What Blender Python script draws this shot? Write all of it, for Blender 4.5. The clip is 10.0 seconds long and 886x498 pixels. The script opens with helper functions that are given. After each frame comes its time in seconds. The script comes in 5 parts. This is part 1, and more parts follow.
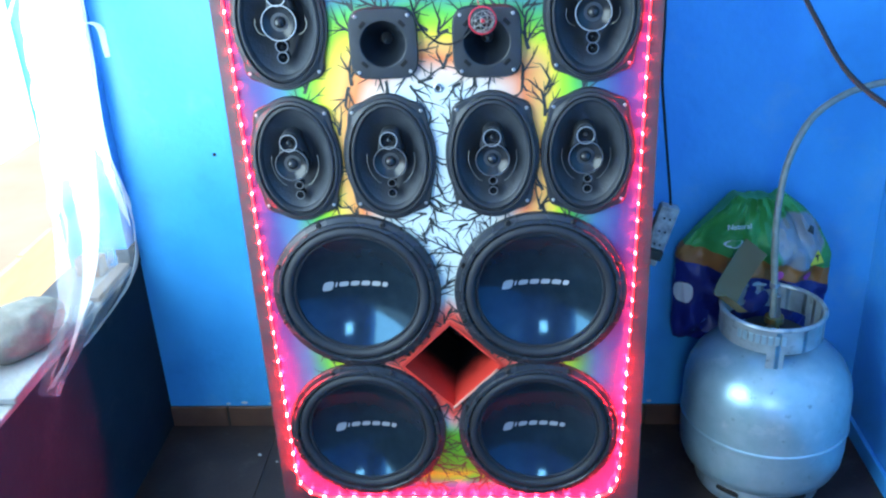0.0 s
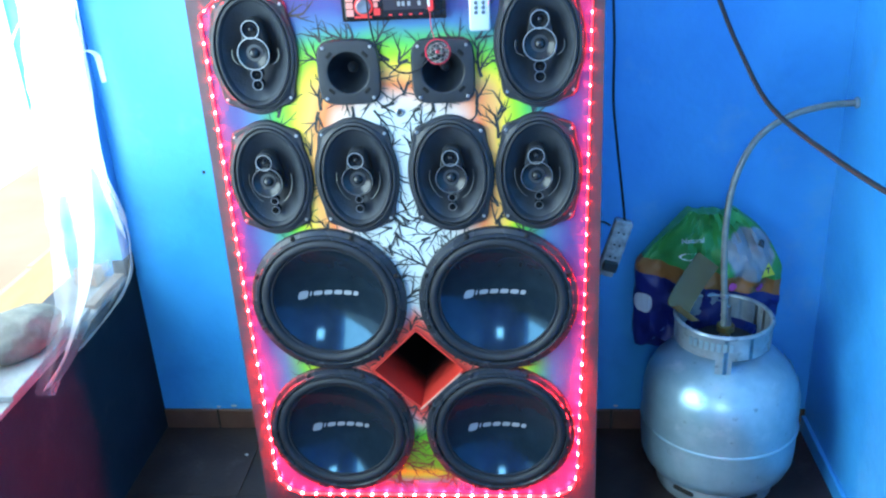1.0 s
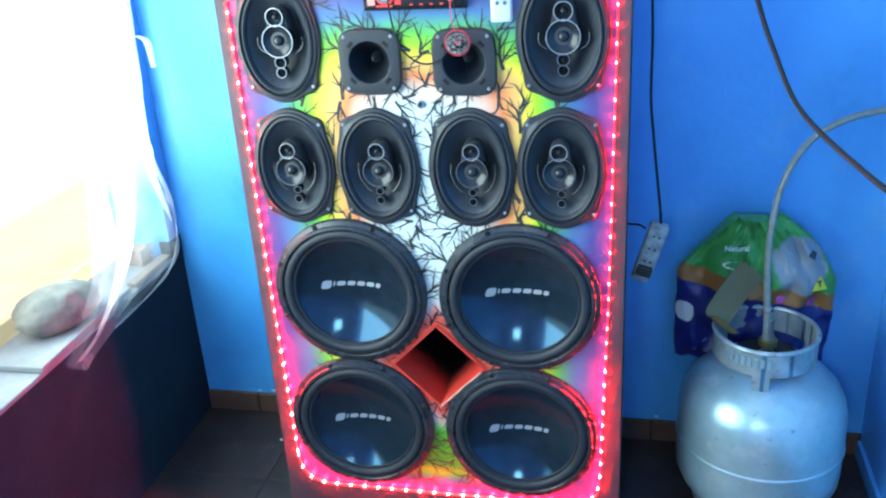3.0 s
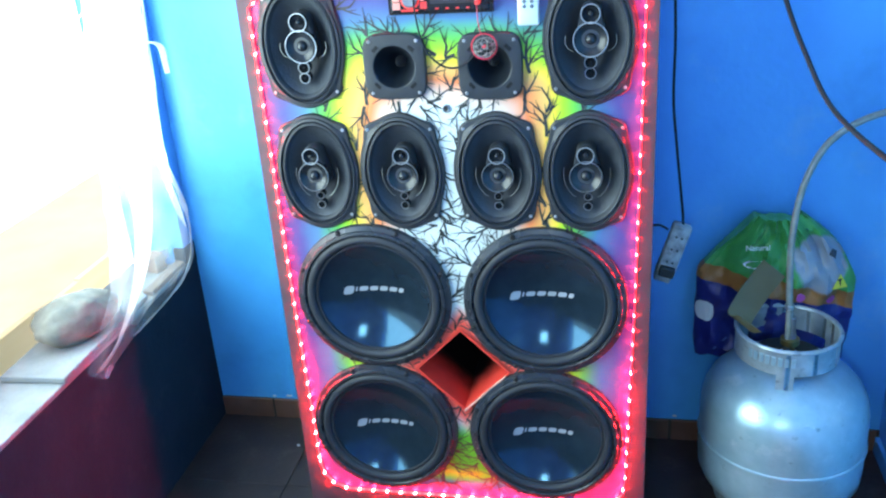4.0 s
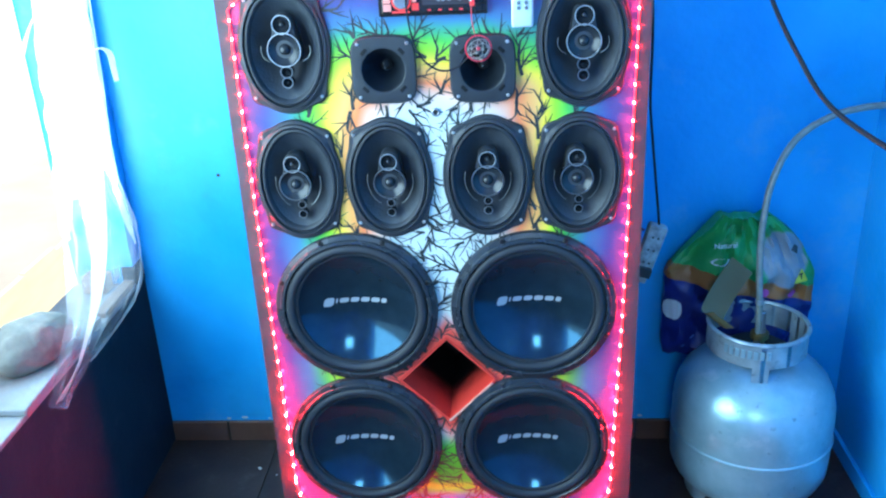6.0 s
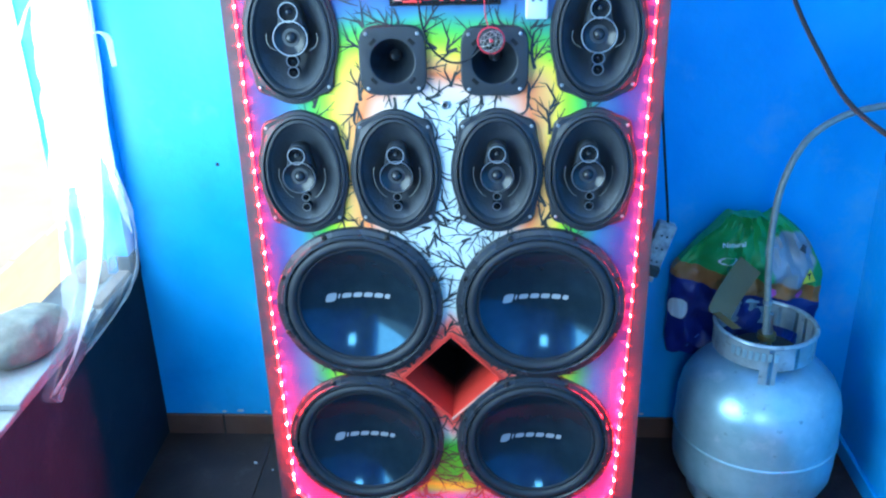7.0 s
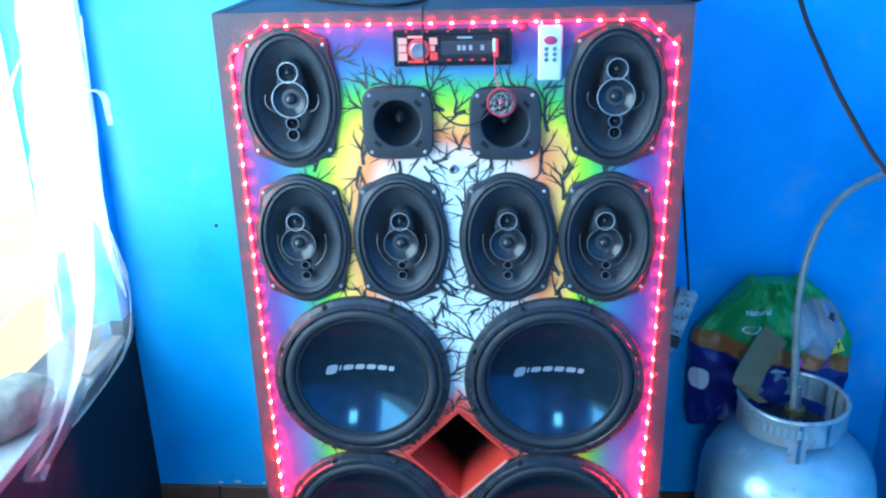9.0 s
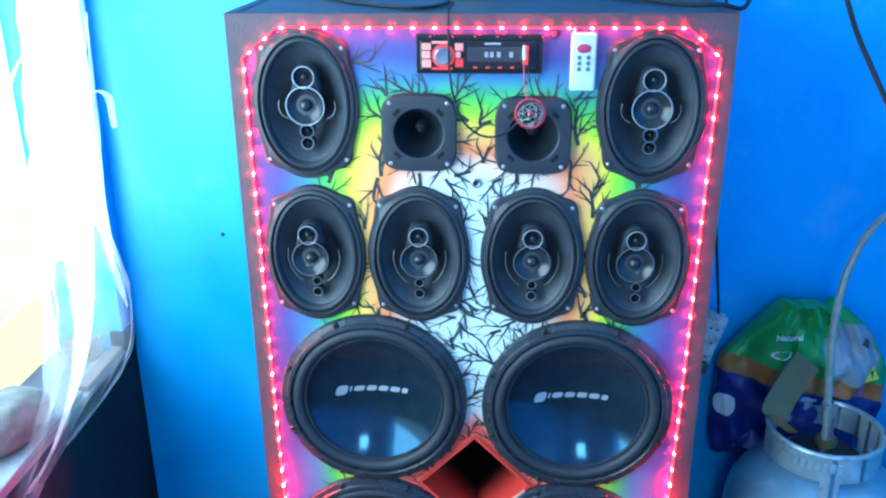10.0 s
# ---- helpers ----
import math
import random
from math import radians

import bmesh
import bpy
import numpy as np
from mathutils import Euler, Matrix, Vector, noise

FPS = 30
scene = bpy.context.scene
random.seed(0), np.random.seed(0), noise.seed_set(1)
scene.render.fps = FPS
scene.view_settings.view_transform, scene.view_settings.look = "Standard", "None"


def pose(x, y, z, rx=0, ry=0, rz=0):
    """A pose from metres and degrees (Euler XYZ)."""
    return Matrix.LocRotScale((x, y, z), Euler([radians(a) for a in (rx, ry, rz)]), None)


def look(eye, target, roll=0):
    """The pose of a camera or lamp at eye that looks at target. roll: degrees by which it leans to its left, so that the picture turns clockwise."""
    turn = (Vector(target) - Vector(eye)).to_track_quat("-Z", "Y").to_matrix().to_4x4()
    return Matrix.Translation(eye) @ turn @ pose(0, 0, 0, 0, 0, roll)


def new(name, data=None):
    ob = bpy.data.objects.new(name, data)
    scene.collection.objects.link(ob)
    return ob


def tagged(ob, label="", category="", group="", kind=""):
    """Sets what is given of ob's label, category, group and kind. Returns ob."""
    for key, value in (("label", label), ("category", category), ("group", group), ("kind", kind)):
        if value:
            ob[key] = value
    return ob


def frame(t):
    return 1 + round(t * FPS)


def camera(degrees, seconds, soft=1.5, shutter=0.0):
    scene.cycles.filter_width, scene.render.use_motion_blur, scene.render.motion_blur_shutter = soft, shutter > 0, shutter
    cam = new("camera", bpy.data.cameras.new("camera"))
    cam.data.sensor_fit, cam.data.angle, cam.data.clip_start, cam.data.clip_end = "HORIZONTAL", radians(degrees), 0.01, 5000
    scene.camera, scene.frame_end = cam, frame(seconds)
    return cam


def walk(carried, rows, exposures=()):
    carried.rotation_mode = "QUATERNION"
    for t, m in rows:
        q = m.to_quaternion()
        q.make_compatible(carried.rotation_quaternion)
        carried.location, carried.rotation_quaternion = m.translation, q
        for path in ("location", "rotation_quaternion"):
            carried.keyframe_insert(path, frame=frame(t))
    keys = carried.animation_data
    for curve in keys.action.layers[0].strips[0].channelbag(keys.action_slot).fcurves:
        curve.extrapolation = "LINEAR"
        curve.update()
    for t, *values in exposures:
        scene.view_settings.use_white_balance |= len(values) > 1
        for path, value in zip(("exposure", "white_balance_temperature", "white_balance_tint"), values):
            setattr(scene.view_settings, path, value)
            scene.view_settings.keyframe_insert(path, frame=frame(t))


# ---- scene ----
cam = camera(53.0, 10.0, soft=2.2)
PATH = [
    (0, (0.119, -1.529, 1.402), (-0.029, 0.279, 0.561), -3.0),
    (0.5, (0.165, -1.651, 1.439), (0.02, 0.16, 0.602), -3.5),
    (1, (0.235, -1.644, 1.45), (0.05, 0.174, 0.638), -3.3),
    (1.5, (0.32, -1.623, 1.449), (0.04, 0.192, 0.659), -3.5),
    (2, (0.377, -1.607, 1.444), (-0.004, 0.19, 0.653), -3.9),
    (2.5, (0.407, -1.586, 1.43), (-0.016, 0.198, 0.631), -3.7),
    (3.8, (0.346, -1.595, 1.427), (-0.054, 0.185, 0.608), -3.8),
    (4, (0.324, -1.593, 1.441), (-0.067, 0.191, 0.626), -4.1),
    (4.5, (0.249, -1.598, 1.439), (-0.063, 0.212, 0.648), -4.2),
    (5, (0.196, -1.603, 1.44), (-0.046, 0.219, 0.652), -4.3),
    (5.5, (0.158, -1.601, 1.439), (-0.032, 0.229, 0.655), -3.9),
    (6, (0.118, -1.592, 1.424), (-0.016, 0.236, 0.625), -2.7),
    (6.2, (0.109, -1.58, 1.423), (-0.019, 0.239, 0.6), -2.3),
    (7.3, (0.08, -1.55, 1.425), (-0.031, 0.268, 0.599), -1.4),
    (7.5, (0.096, -1.553, 1.41), (-0.038, 0.283, 0.628), -1.3),
    (8, (0.085, -1.542, 1.417), (-0.049, 0.31, 0.674), -1.2),
    (8.5, (0.088, -1.509, 1.418), (-0.038, 0.347, 0.684), -1.4),
    (9, (0.082, -1.447, 1.428), (-0.05, 0.409, 0.696), -1.6),
    (9.5, (0.077, -1.392, 1.424), (-0.072, 0.467, 0.703), -1.1),
    (10, (0.047, -1.36, 1.419), (-0.091, 0.498, 0.694), -0.5),
]
walk(cam, [(t, look(eye, target, roll)) for t, eye, target, roll in PATH], [(0.0, 0.05, 7100, 17), (0.5, 0.05, 7100, 17), (1.0, 0.04, 7200, 14), (2.0, 0.11, 8100, 13), (4.0, 0.23, 7900, 14), (4.7, 0.10, 7300, 13), (5.5, 0.06, 6700, 10), (6.0, 0.07, 6350, 10), (7.5, 0.08, 6200, 10), (9.0, 0.03, 6150, 10), (10.0, 0.03, 6150, 10)])
import itertools

# ---- world, sun, openings' light ----
world = bpy.data.worlds.new("sky")
scene.world = world
world.use_nodes = True
wn = world.node_tree
sky = wn.nodes.new("ShaderNodeTexSky")
sky.sky_type, sky.sun_disc = "NISHITA", False
sky.sun_elevation, sky.sun_rotation = radians(48), radians(100)
wn.links.new(sky.outputs[0], wn.nodes["Background"].inputs[0])
wn.nodes["Background"].inputs[1].default_value = 0.15

sun = new("sun", bpy.data.lights.new("sun", "SUN"))
sun.data.energy, sun.data.angle, sun.data.color = 4.0, radians(0.6), (1.0, 0.95, 0.86)
sun.matrix_world = look((4, -0.8, 4.6), (0, 0, 0))


def opening_light(name, at, to, width, height, watts, colour):
    lamp = new(name, bpy.data.lights.new(name, "AREA"))
    lamp.data.shape, lamp.data.size, lamp.data.size_y = "RECTANGLE", width, height
    lamp.data.energy, lamp.data.color = watts, colour
    lamp.matrix_world = look(at, to)
    return lamp


opening_light("window_daylight", (-0.945, -0.65, 1.31), (1.0, -0.65, 1.31), 1.95, 1.26, 85, (0.50, 0.83, 1.0))
opening_light("south_window_daylight", (0.05, -2.99, 1.75), (0.05, 0.0, 1.1), 0.4, 0.5, 17, (0.66, 0.92, 1.0))

# ---- materials ----


def mat(name, colour, rough=0.5, metal=0.0, second=None, scale=8.0, grain=0.0, grain_scale=160.0, coat=0.0, stretch=(1, 1, 1), detail=4.0, spec=0.5, rough_var=0.0):
    """A painted or plain surface: two colours mixed by a coarse noise, and fine relief."""
    m = bpy.data.materials.new(name)
    m.use_nodes = True
    nt = m.node_tree
    b = nt.nodes["Principled BSDF"]
    b.inputs["Roughness"].default_value, b.inputs["Metallic"].default_value = rough, metal
    b.inputs["Coat Weight"].default_value, b.inputs["Coat Roughness"].default_value = coat, 0.08
    b.inputs["Specular IOR Level"].default_value = spec
    b.inputs["Base Color"].default_value = (*colour, 1)
    tc = nt.nodes.new("ShaderNodeTexCoord")
    mp = nt.nodes.new("ShaderNodeMapping")
    mp.inputs["Scale"].default_value = stretch
    nt.links.new(tc.outputs["Object"], mp.inputs[0])
    if second:
        n = nt.nodes.new("ShaderNodeTexNoise")
        n.inputs["Scale"].default_value, n.inputs["Detail"].default_value = scale, detail
        nt.links.new(mp.outputs[0], n.inputs["Vector"])
        r = nt.nodes.new("ShaderNodeValToRGB")
        r.color_ramp.elements[0].position, r.color_ramp.elements[1].position = 0.32, 0.7
        r.color_ramp.elements[0].color, r.color_ramp.elements[1].color = (*colour, 1), (*second, 1)
        nt.links.new(n.outputs["Fac"], r.inputs[0])
        nt.links.new(r.outputs[0], b.inputs["Base Color"])
        if rough_var:
            k = nt.nodes.new("ShaderNodeMapRange")
            k.inputs["To Min"].default_value, k.inputs["To Max"].default_value = rough - rough_var, rough + rough_var
            nt.links.new(n.outputs["Fac"], k.inputs["Value"])
            nt.links.new(k.outputs[0], b.inputs["Roughness"])
    if grain:
        g = nt.nodes.new("ShaderNodeTexNoise")
        g.inputs["Scale"].default_value, g.inputs["Detail"].default_value = grain_scale, 3
        nt.links.new(mp.outputs[0], g.inputs["Vector"])
        bump = nt.nodes.new("ShaderNodeBump")
        bump.inputs["Strength"].default_value, bump.inputs["Distance"].default_value = grain, 0.004
        nt.links.new(g.outputs["Fac"], bump.inputs["Height"])
        nt.links.new(bump.outputs[0], b.inputs["Normal"])
    return m


def glow(name, colour, strength):
    m = bpy.data.materials.new(name)
    m.use_nodes = True
    b = m.node_tree.nodes["Principled BSDF"]
    b.inputs["Base Color"].default_value = (*(0.3 * k for k in colour), 1)
    b.inputs["Emission Color"].default_value = (*colour, 1)
    b.inputs["Emission Strength"].default_value = strength
    return m


def sheer(name, colour, clear, spread):
    """A thin sheet that lets part of the light through, straight and scattered."""
    m = bpy.data.materials.new(name)
    m.use_nodes = True
    nt = m.node_tree
    nt.nodes.remove(nt.nodes["Principled BSDF"])
    out = nt.nodes["Material Output"]
    dif, tra, cle = (nt.nodes.new("ShaderNodeBsdf" + k) for k in ("Diffuse", "Translucent", "Transparent"))
    dif.inputs[0].default_value = tra.inputs[0].default_value = (*colour, 1)
    a, b = nt.nodes.new("ShaderNodeMixShader"), nt.nodes.new("ShaderNodeMixShader")
    a.inputs[0].default_value = 0.72
    tc, n, k = nt.nodes.new("ShaderNodeTexCoord"), nt.nodes.new("ShaderNodeTexNoise"), nt.nodes.new("ShaderNodeMapRange")
    n.inputs["Scale"].default_value, n.inputs["Detail"].default_value = 9, 5
    k.inputs["From Min"].default_value, k.inputs["From Max"].default_value = 0.3, 0.7
    k.inputs["To Min"].default_value, k.inputs["To Max"].default_value = clear - spread, clear + spread
    for x, y in ((tc.outputs["Object"], n.inputs["Vector"]), (n.outputs["Fac"], k.inputs["Value"]), (k.outputs[0], b.inputs[0]),
                 (dif.outputs[0], a.inputs[1]), (tra.outputs[0], a.inputs[2]), (a.outputs[0], b.inputs[1]), (cle.outputs[0], b.inputs[2]), (b.outputs[0], out.inputs[0])):
        nt.links.new(x, y)
    return m


def scuffed(m, colour, scale, amount, low, high):
    """Adds scattered scuffs of another colour over a mat()'s paint."""
    nt = m.node_tree
    b = nt.nodes["Principled BSDF"]
    under = b.inputs["Base Color"].links[0].from_socket
    tc, n, k, mix = nt.nodes.new("ShaderNodeTexCoord"), nt.nodes.new("ShaderNodeTexNoise"), nt.nodes.new("ShaderNodeMapRange"), nt.nodes.new("ShaderNodeMix")
    n.inputs["Scale"].default_value, n.inputs["Detail"].default_value, n.inputs["Roughness"].default_value = scale, 10, 0.65
    k.inputs["From Min"].default_value, k.inputs["From Max"].default_value, k.inputs["To Max"].default_value = low, high, amount
    mix.data_type = "RGBA"
    mix.inputs["B"].default_value = (*colour, 1)
    for x, y in ((tc.outputs["Object"], n.inputs["Vector"]), (n.outputs["Fac"], k.inputs["Value"]), (k.outputs[0], mix.inputs["Factor"]), (under, mix.inputs["A"]), (mix.outputs["Result"], b.inputs["Base Color"])):
        nt.links.new(x, y)
    return m


WALL_BLUE = mat("blue wall paint", (0.008, 0.315, 0.74), 0.36, second=(0.030, 0.43, 0.86), scale=3.2, detail=9.0, grain=0.35, grain_scale=48, rough_var=0.08)
DARK_PAINT = mat("dark parapet paint", (0.008, 0.021, 0.033), 0.8, second=(0.014, 0.032, 0.047), scale=6, grain=0.25, grain_scale=60, spec=0.2)
SKIRT = mat("brown skirting tile", (0.10, 0.045, 0.032), 0.55, second=(0.155, 0.072, 0.047), scale=14, grain=0.2)
GROUT = mat("skirting joint", (0.05, 0.035, 0.028), 0.9)
FLOOR_TILE = mat("dark floor tile", (0.026, 0.017, 0.017), 0.5, second=(0.050, 0.033, 0.031), scale=9, detail=8.0, grain=0.2, grain_scale=90, rough_var=0.12, spec=0.3)
scuffed(WALL_BLUE, (0.16, 0.46, 0.72), 6.0, 0.35, 0.58, 0.72)
scuffed(WALL_BLUE, (0.006, 0.20, 0.52), 2.2, 0.5, 0.54, 0.70)
scuffed(FLOOR_TILE, (0.10, 0.085, 0.08), 14.0, 0.5, 0.56, 0.74)
scuffed(DARK_PAINT, (0.045, 0.055, 0.07), 9.0, 0.4, 0.58, 0.74)
CEILING = mat("ceiling paint", (0.62, 0.66, 0.70), 0.8, second=(0.55, 0.6, 0.66), scale=3)
SILL = mat("cement sill", (0.20, 0.215, 0.22), 0.9, second=(0.30, 0.31, 0.315), scale=12, grain=0.5, grain_scale=90)
GROUND = mat("pale ground", (0.42, 0.38, 0.32), 0.9, second=(0.52, 0.48, 0.42), scale=2, grain=0.4)
BACKDROP_GLOW = glow("glowing white backdrop sheet", (0.90, 0.97, 1.0), 1.7)
# ochre lightened to look sunlit; the boards stand in the house's shadow
OCHRE = mat("ochre painted boards", (0.90, 0.76, 0.44), 0.7, second=(0.92, 0.80, 0.52), scale=4, stretch=(1, 1, 6))
ROCK = mat("grey rock", (0.12, 0.115, 0.10), 0.85, second=(0.25, 0.235, 0.20), scale=18, grain=0.7, grain_scale=60)
BROWN_BRICK = mat("brown brick", (0.20, 0.10, 0.07), 0.85, second=(0.28, 0.16, 0.11), scale=20, grain=0.5)
CURTAIN = sheer("sheer plastic", (0.92, 0.93, 0.94), 0.80, 0.12)
# denser, warmer sheet imitates the burnt-out white of the backlit curtain
CURTAIN_DENSE = sheer("dense sheer plastic", (0.95, 0.92, 0.88), 0.20, 0.10)
CURTAIN_FOLD = sheer("folded sheer plastic", (0.90, 0.92, 0.93), 0.50, 0.15)
BORDER_GREY = mat("grey border paint", (0.056, 0.036, 0.046), 0.6, second=(0.078, 0.054, 0.066), scale=14, grain=0.25, grain_scale=240)
BOX_BLACK = mat("charcoal cabinet paint", (0.032, 0.034, 0.045), 0.55, second=(0.048, 0.05, 0.062), scale=9, grain=0.3, grain_scale=220, spec=0.2)
EDGE_WOOD = mat("pale board edge", (0.58, 0.25, 0.20), 0.6)
INNER_BLACK = mat("inside black", (0.006, 0.007, 0.009), 0.5, spec=0.25)
RUBBER = mat("rubber surround", (0.022, 0.027, 0.036), 0.55, grain=0.1, grain_scale=300, spec=0.35)
BASKET = mat("black frame plastic", (0.021, 0.026, 0.034), 0.44, second=(0.030, 0.036, 0.044), scale=20, grain=0.12, grain_scale=400, spec=0.38)
CONE = mat("black paper cone", (0.032, 0.040, 0.052), 0.42, second=(0.044, 0.054, 0.068), scale=40, grain=0.3, grain_scale=260)
GLOSS_CONE = mat("glossy black cone", (0.008, 0.017, 0.027), 0.12, second=(0.012, 0.024, 0.036), scale=30, rough_var=0.03, spec=0.75)
# blue tint imitates the blue surroundings mirrored in the black cone
GLOSS_CONE.node_tree.nodes["Principled BSDF"].inputs["Specular Tint"].default_value = (0.20, 0.60, 1.0, 1)
FLANGE = mat("satin black flange", (0.019, 0.025, 0.034), 0.27, second=(0.027, 0.034, 0.044), scale=18, grain=0.06, grain_scale=300, rough_var=0.05, spec=0.5)
HORN_BLACK = mat("black horn plastic", (0.007, 0.011, 0.017), 0.5, second=(0.010, 0.015, 0.022), scale=25, spec=0.25)
SILVER = mat("silver ring", (0.46, 0.49, 0.52), 0.36, 0.6)
BRIDGE = mat("dark grey plastic", (0.036, 0.043, 0.052), 0.42, second=(0.046, 0.054, 0.064), scale=30, grain=0.1, grain_scale=300)
GREY_RING = mat("grey ring", (0.30, 0.32, 0.35), 0.3, 0.8)
SMOKE = mat("smoky dome", (0.016, 0.020, 0.027), 0.24, second=(0.022, 0.027, 0.034), scale=60, coat=0.1, spec=0.35)
SCREW = mat("zinc screw", (0.48, 0.49, 0.50), 0.35, 0.85)
DARK_SCREW = mat("black bolt", (0.015, 0.015, 0.017), 0.4)
WORDMARK = mat("silver print", (0.36, 0.40, 0.44), 0.4, 0.2)
BRANCH = mat("black airbrush", (0.016, 0.021, 0.023), 0.5, second=(0.045, 0.055, 0.055), scale=60)
TAPE = glow("red lit tape", (1.0, 0.022, 0.040), 8.0)
TAPE.node_tree.nodes["Principled BSDF"].inputs["Base Color"].default_value = (0.30, 0.02, 0.03, 1)
BEAD = glow("red light bead", (1.0, 0.012, 0.018), 580.0)
# beads low on the front are set stronger for more red light there
BEAD_STRONG = glow("stronger red light bead low on the front", (1.0, 0.008, 0.012), 2500.0)
HALO = glow("pink light halo", (1.0, 0.10, 0.115), 5.0)
RADIO_BLACK = mat("radio black plastic", (0.012, 0.011, 0.012), 0.25, second=(0.018, 0.016, 0.018), scale=30)
RADIO_RED_GLOW = glow("radio red glow", (0.9, 0.06, 0.07), 0.8)
RADIO_PALE = glow("radio pale backlight", (0.95, 0.42, 0.42), 0.75)
DISPLAY = mat("radio display", (0.05, 0.042, 0.046), 0.14, coat=0.3)
DIGIT = glow("display digits", (0.7, 0.75, 0.85), 0.12)
REMOTE_WHITE = mat("white remote plastic", (0.56, 0.66, 0.68), 0.4, second=(0.50, 0.60, 0.62), scale=40)
BUTTON_RED = mat("red button", (0.45, 0.03, 0.10), 0.45)
BUTTON_GREY = mat("grey button", (0.10, 0.14, 0.18), 0.5)
BLACK_CORD = mat("black cable", (0.010, 0.013, 0.019), 0.6, second=(0.014, 0.017, 0.023), scale=40, spec=0.2)
WIRE_GREY = mat("grey wire", (0.24, 0.26, 0.25), 0.4, 0.6)
RED_WIRE = mat("red enamel wire", (0.65, 0.03, 0.06), 0.3)
STEEL_PAINT = mat("silver cylinder paint", (0.28, 0.48, 0.56), 0.32, 0.5, second=(0.36, 0.56, 0.64), scale=34, detail=12.0, grain=0.35, grain_scale=22, rough_var=0.07)
COLLAR_PAINT = mat("worn collar paint", (0.38, 0.48, 0.53), 0.38, 0.4, second=(0.24, 0.32, 0.36), scale=26, grain=0.2, grain_scale=60)
scuffed(STEEL_PAINT, (0.60, 0.72, 0.76), 16.0, 0.6, 0.58, 0.70)
scuffed(STEEL_PAINT, (0.08, 0.15, 0.18), 38.0, 0.6, 0.62, 0.72)
scuffed(COLLAR_PAINT, (0.10, 0.13, 0.14), 30.0, 0.7, 0.57, 0.68)
BRASS = mat("brass valve", (0.42, 0.30, 0.12), 0.4, 0.9, second=(0.25, 0.18, 0.09), scale=40)
HOSE = mat("clear braided hose", (0.17, 0.20, 0.19), 0.35, second=(0.24, 0.27, 0.25), scale=60, coat=0.2)
STRIP_BODY = mat("scuffed power strip", (0.42, 0.42, 0.42), 0.6, second=(0.16, 0.16, 0.17), scale=60, grain=0.2)
STRIP_DARK = mat("socket holes", (0.02, 0.02, 0.02), 0.6)
CARD = mat("brown cardboard", (0.125, 0.090, 0.034), 0.42, second=(0.165, 0.12, 0.05), scale=8, grain=0.1)


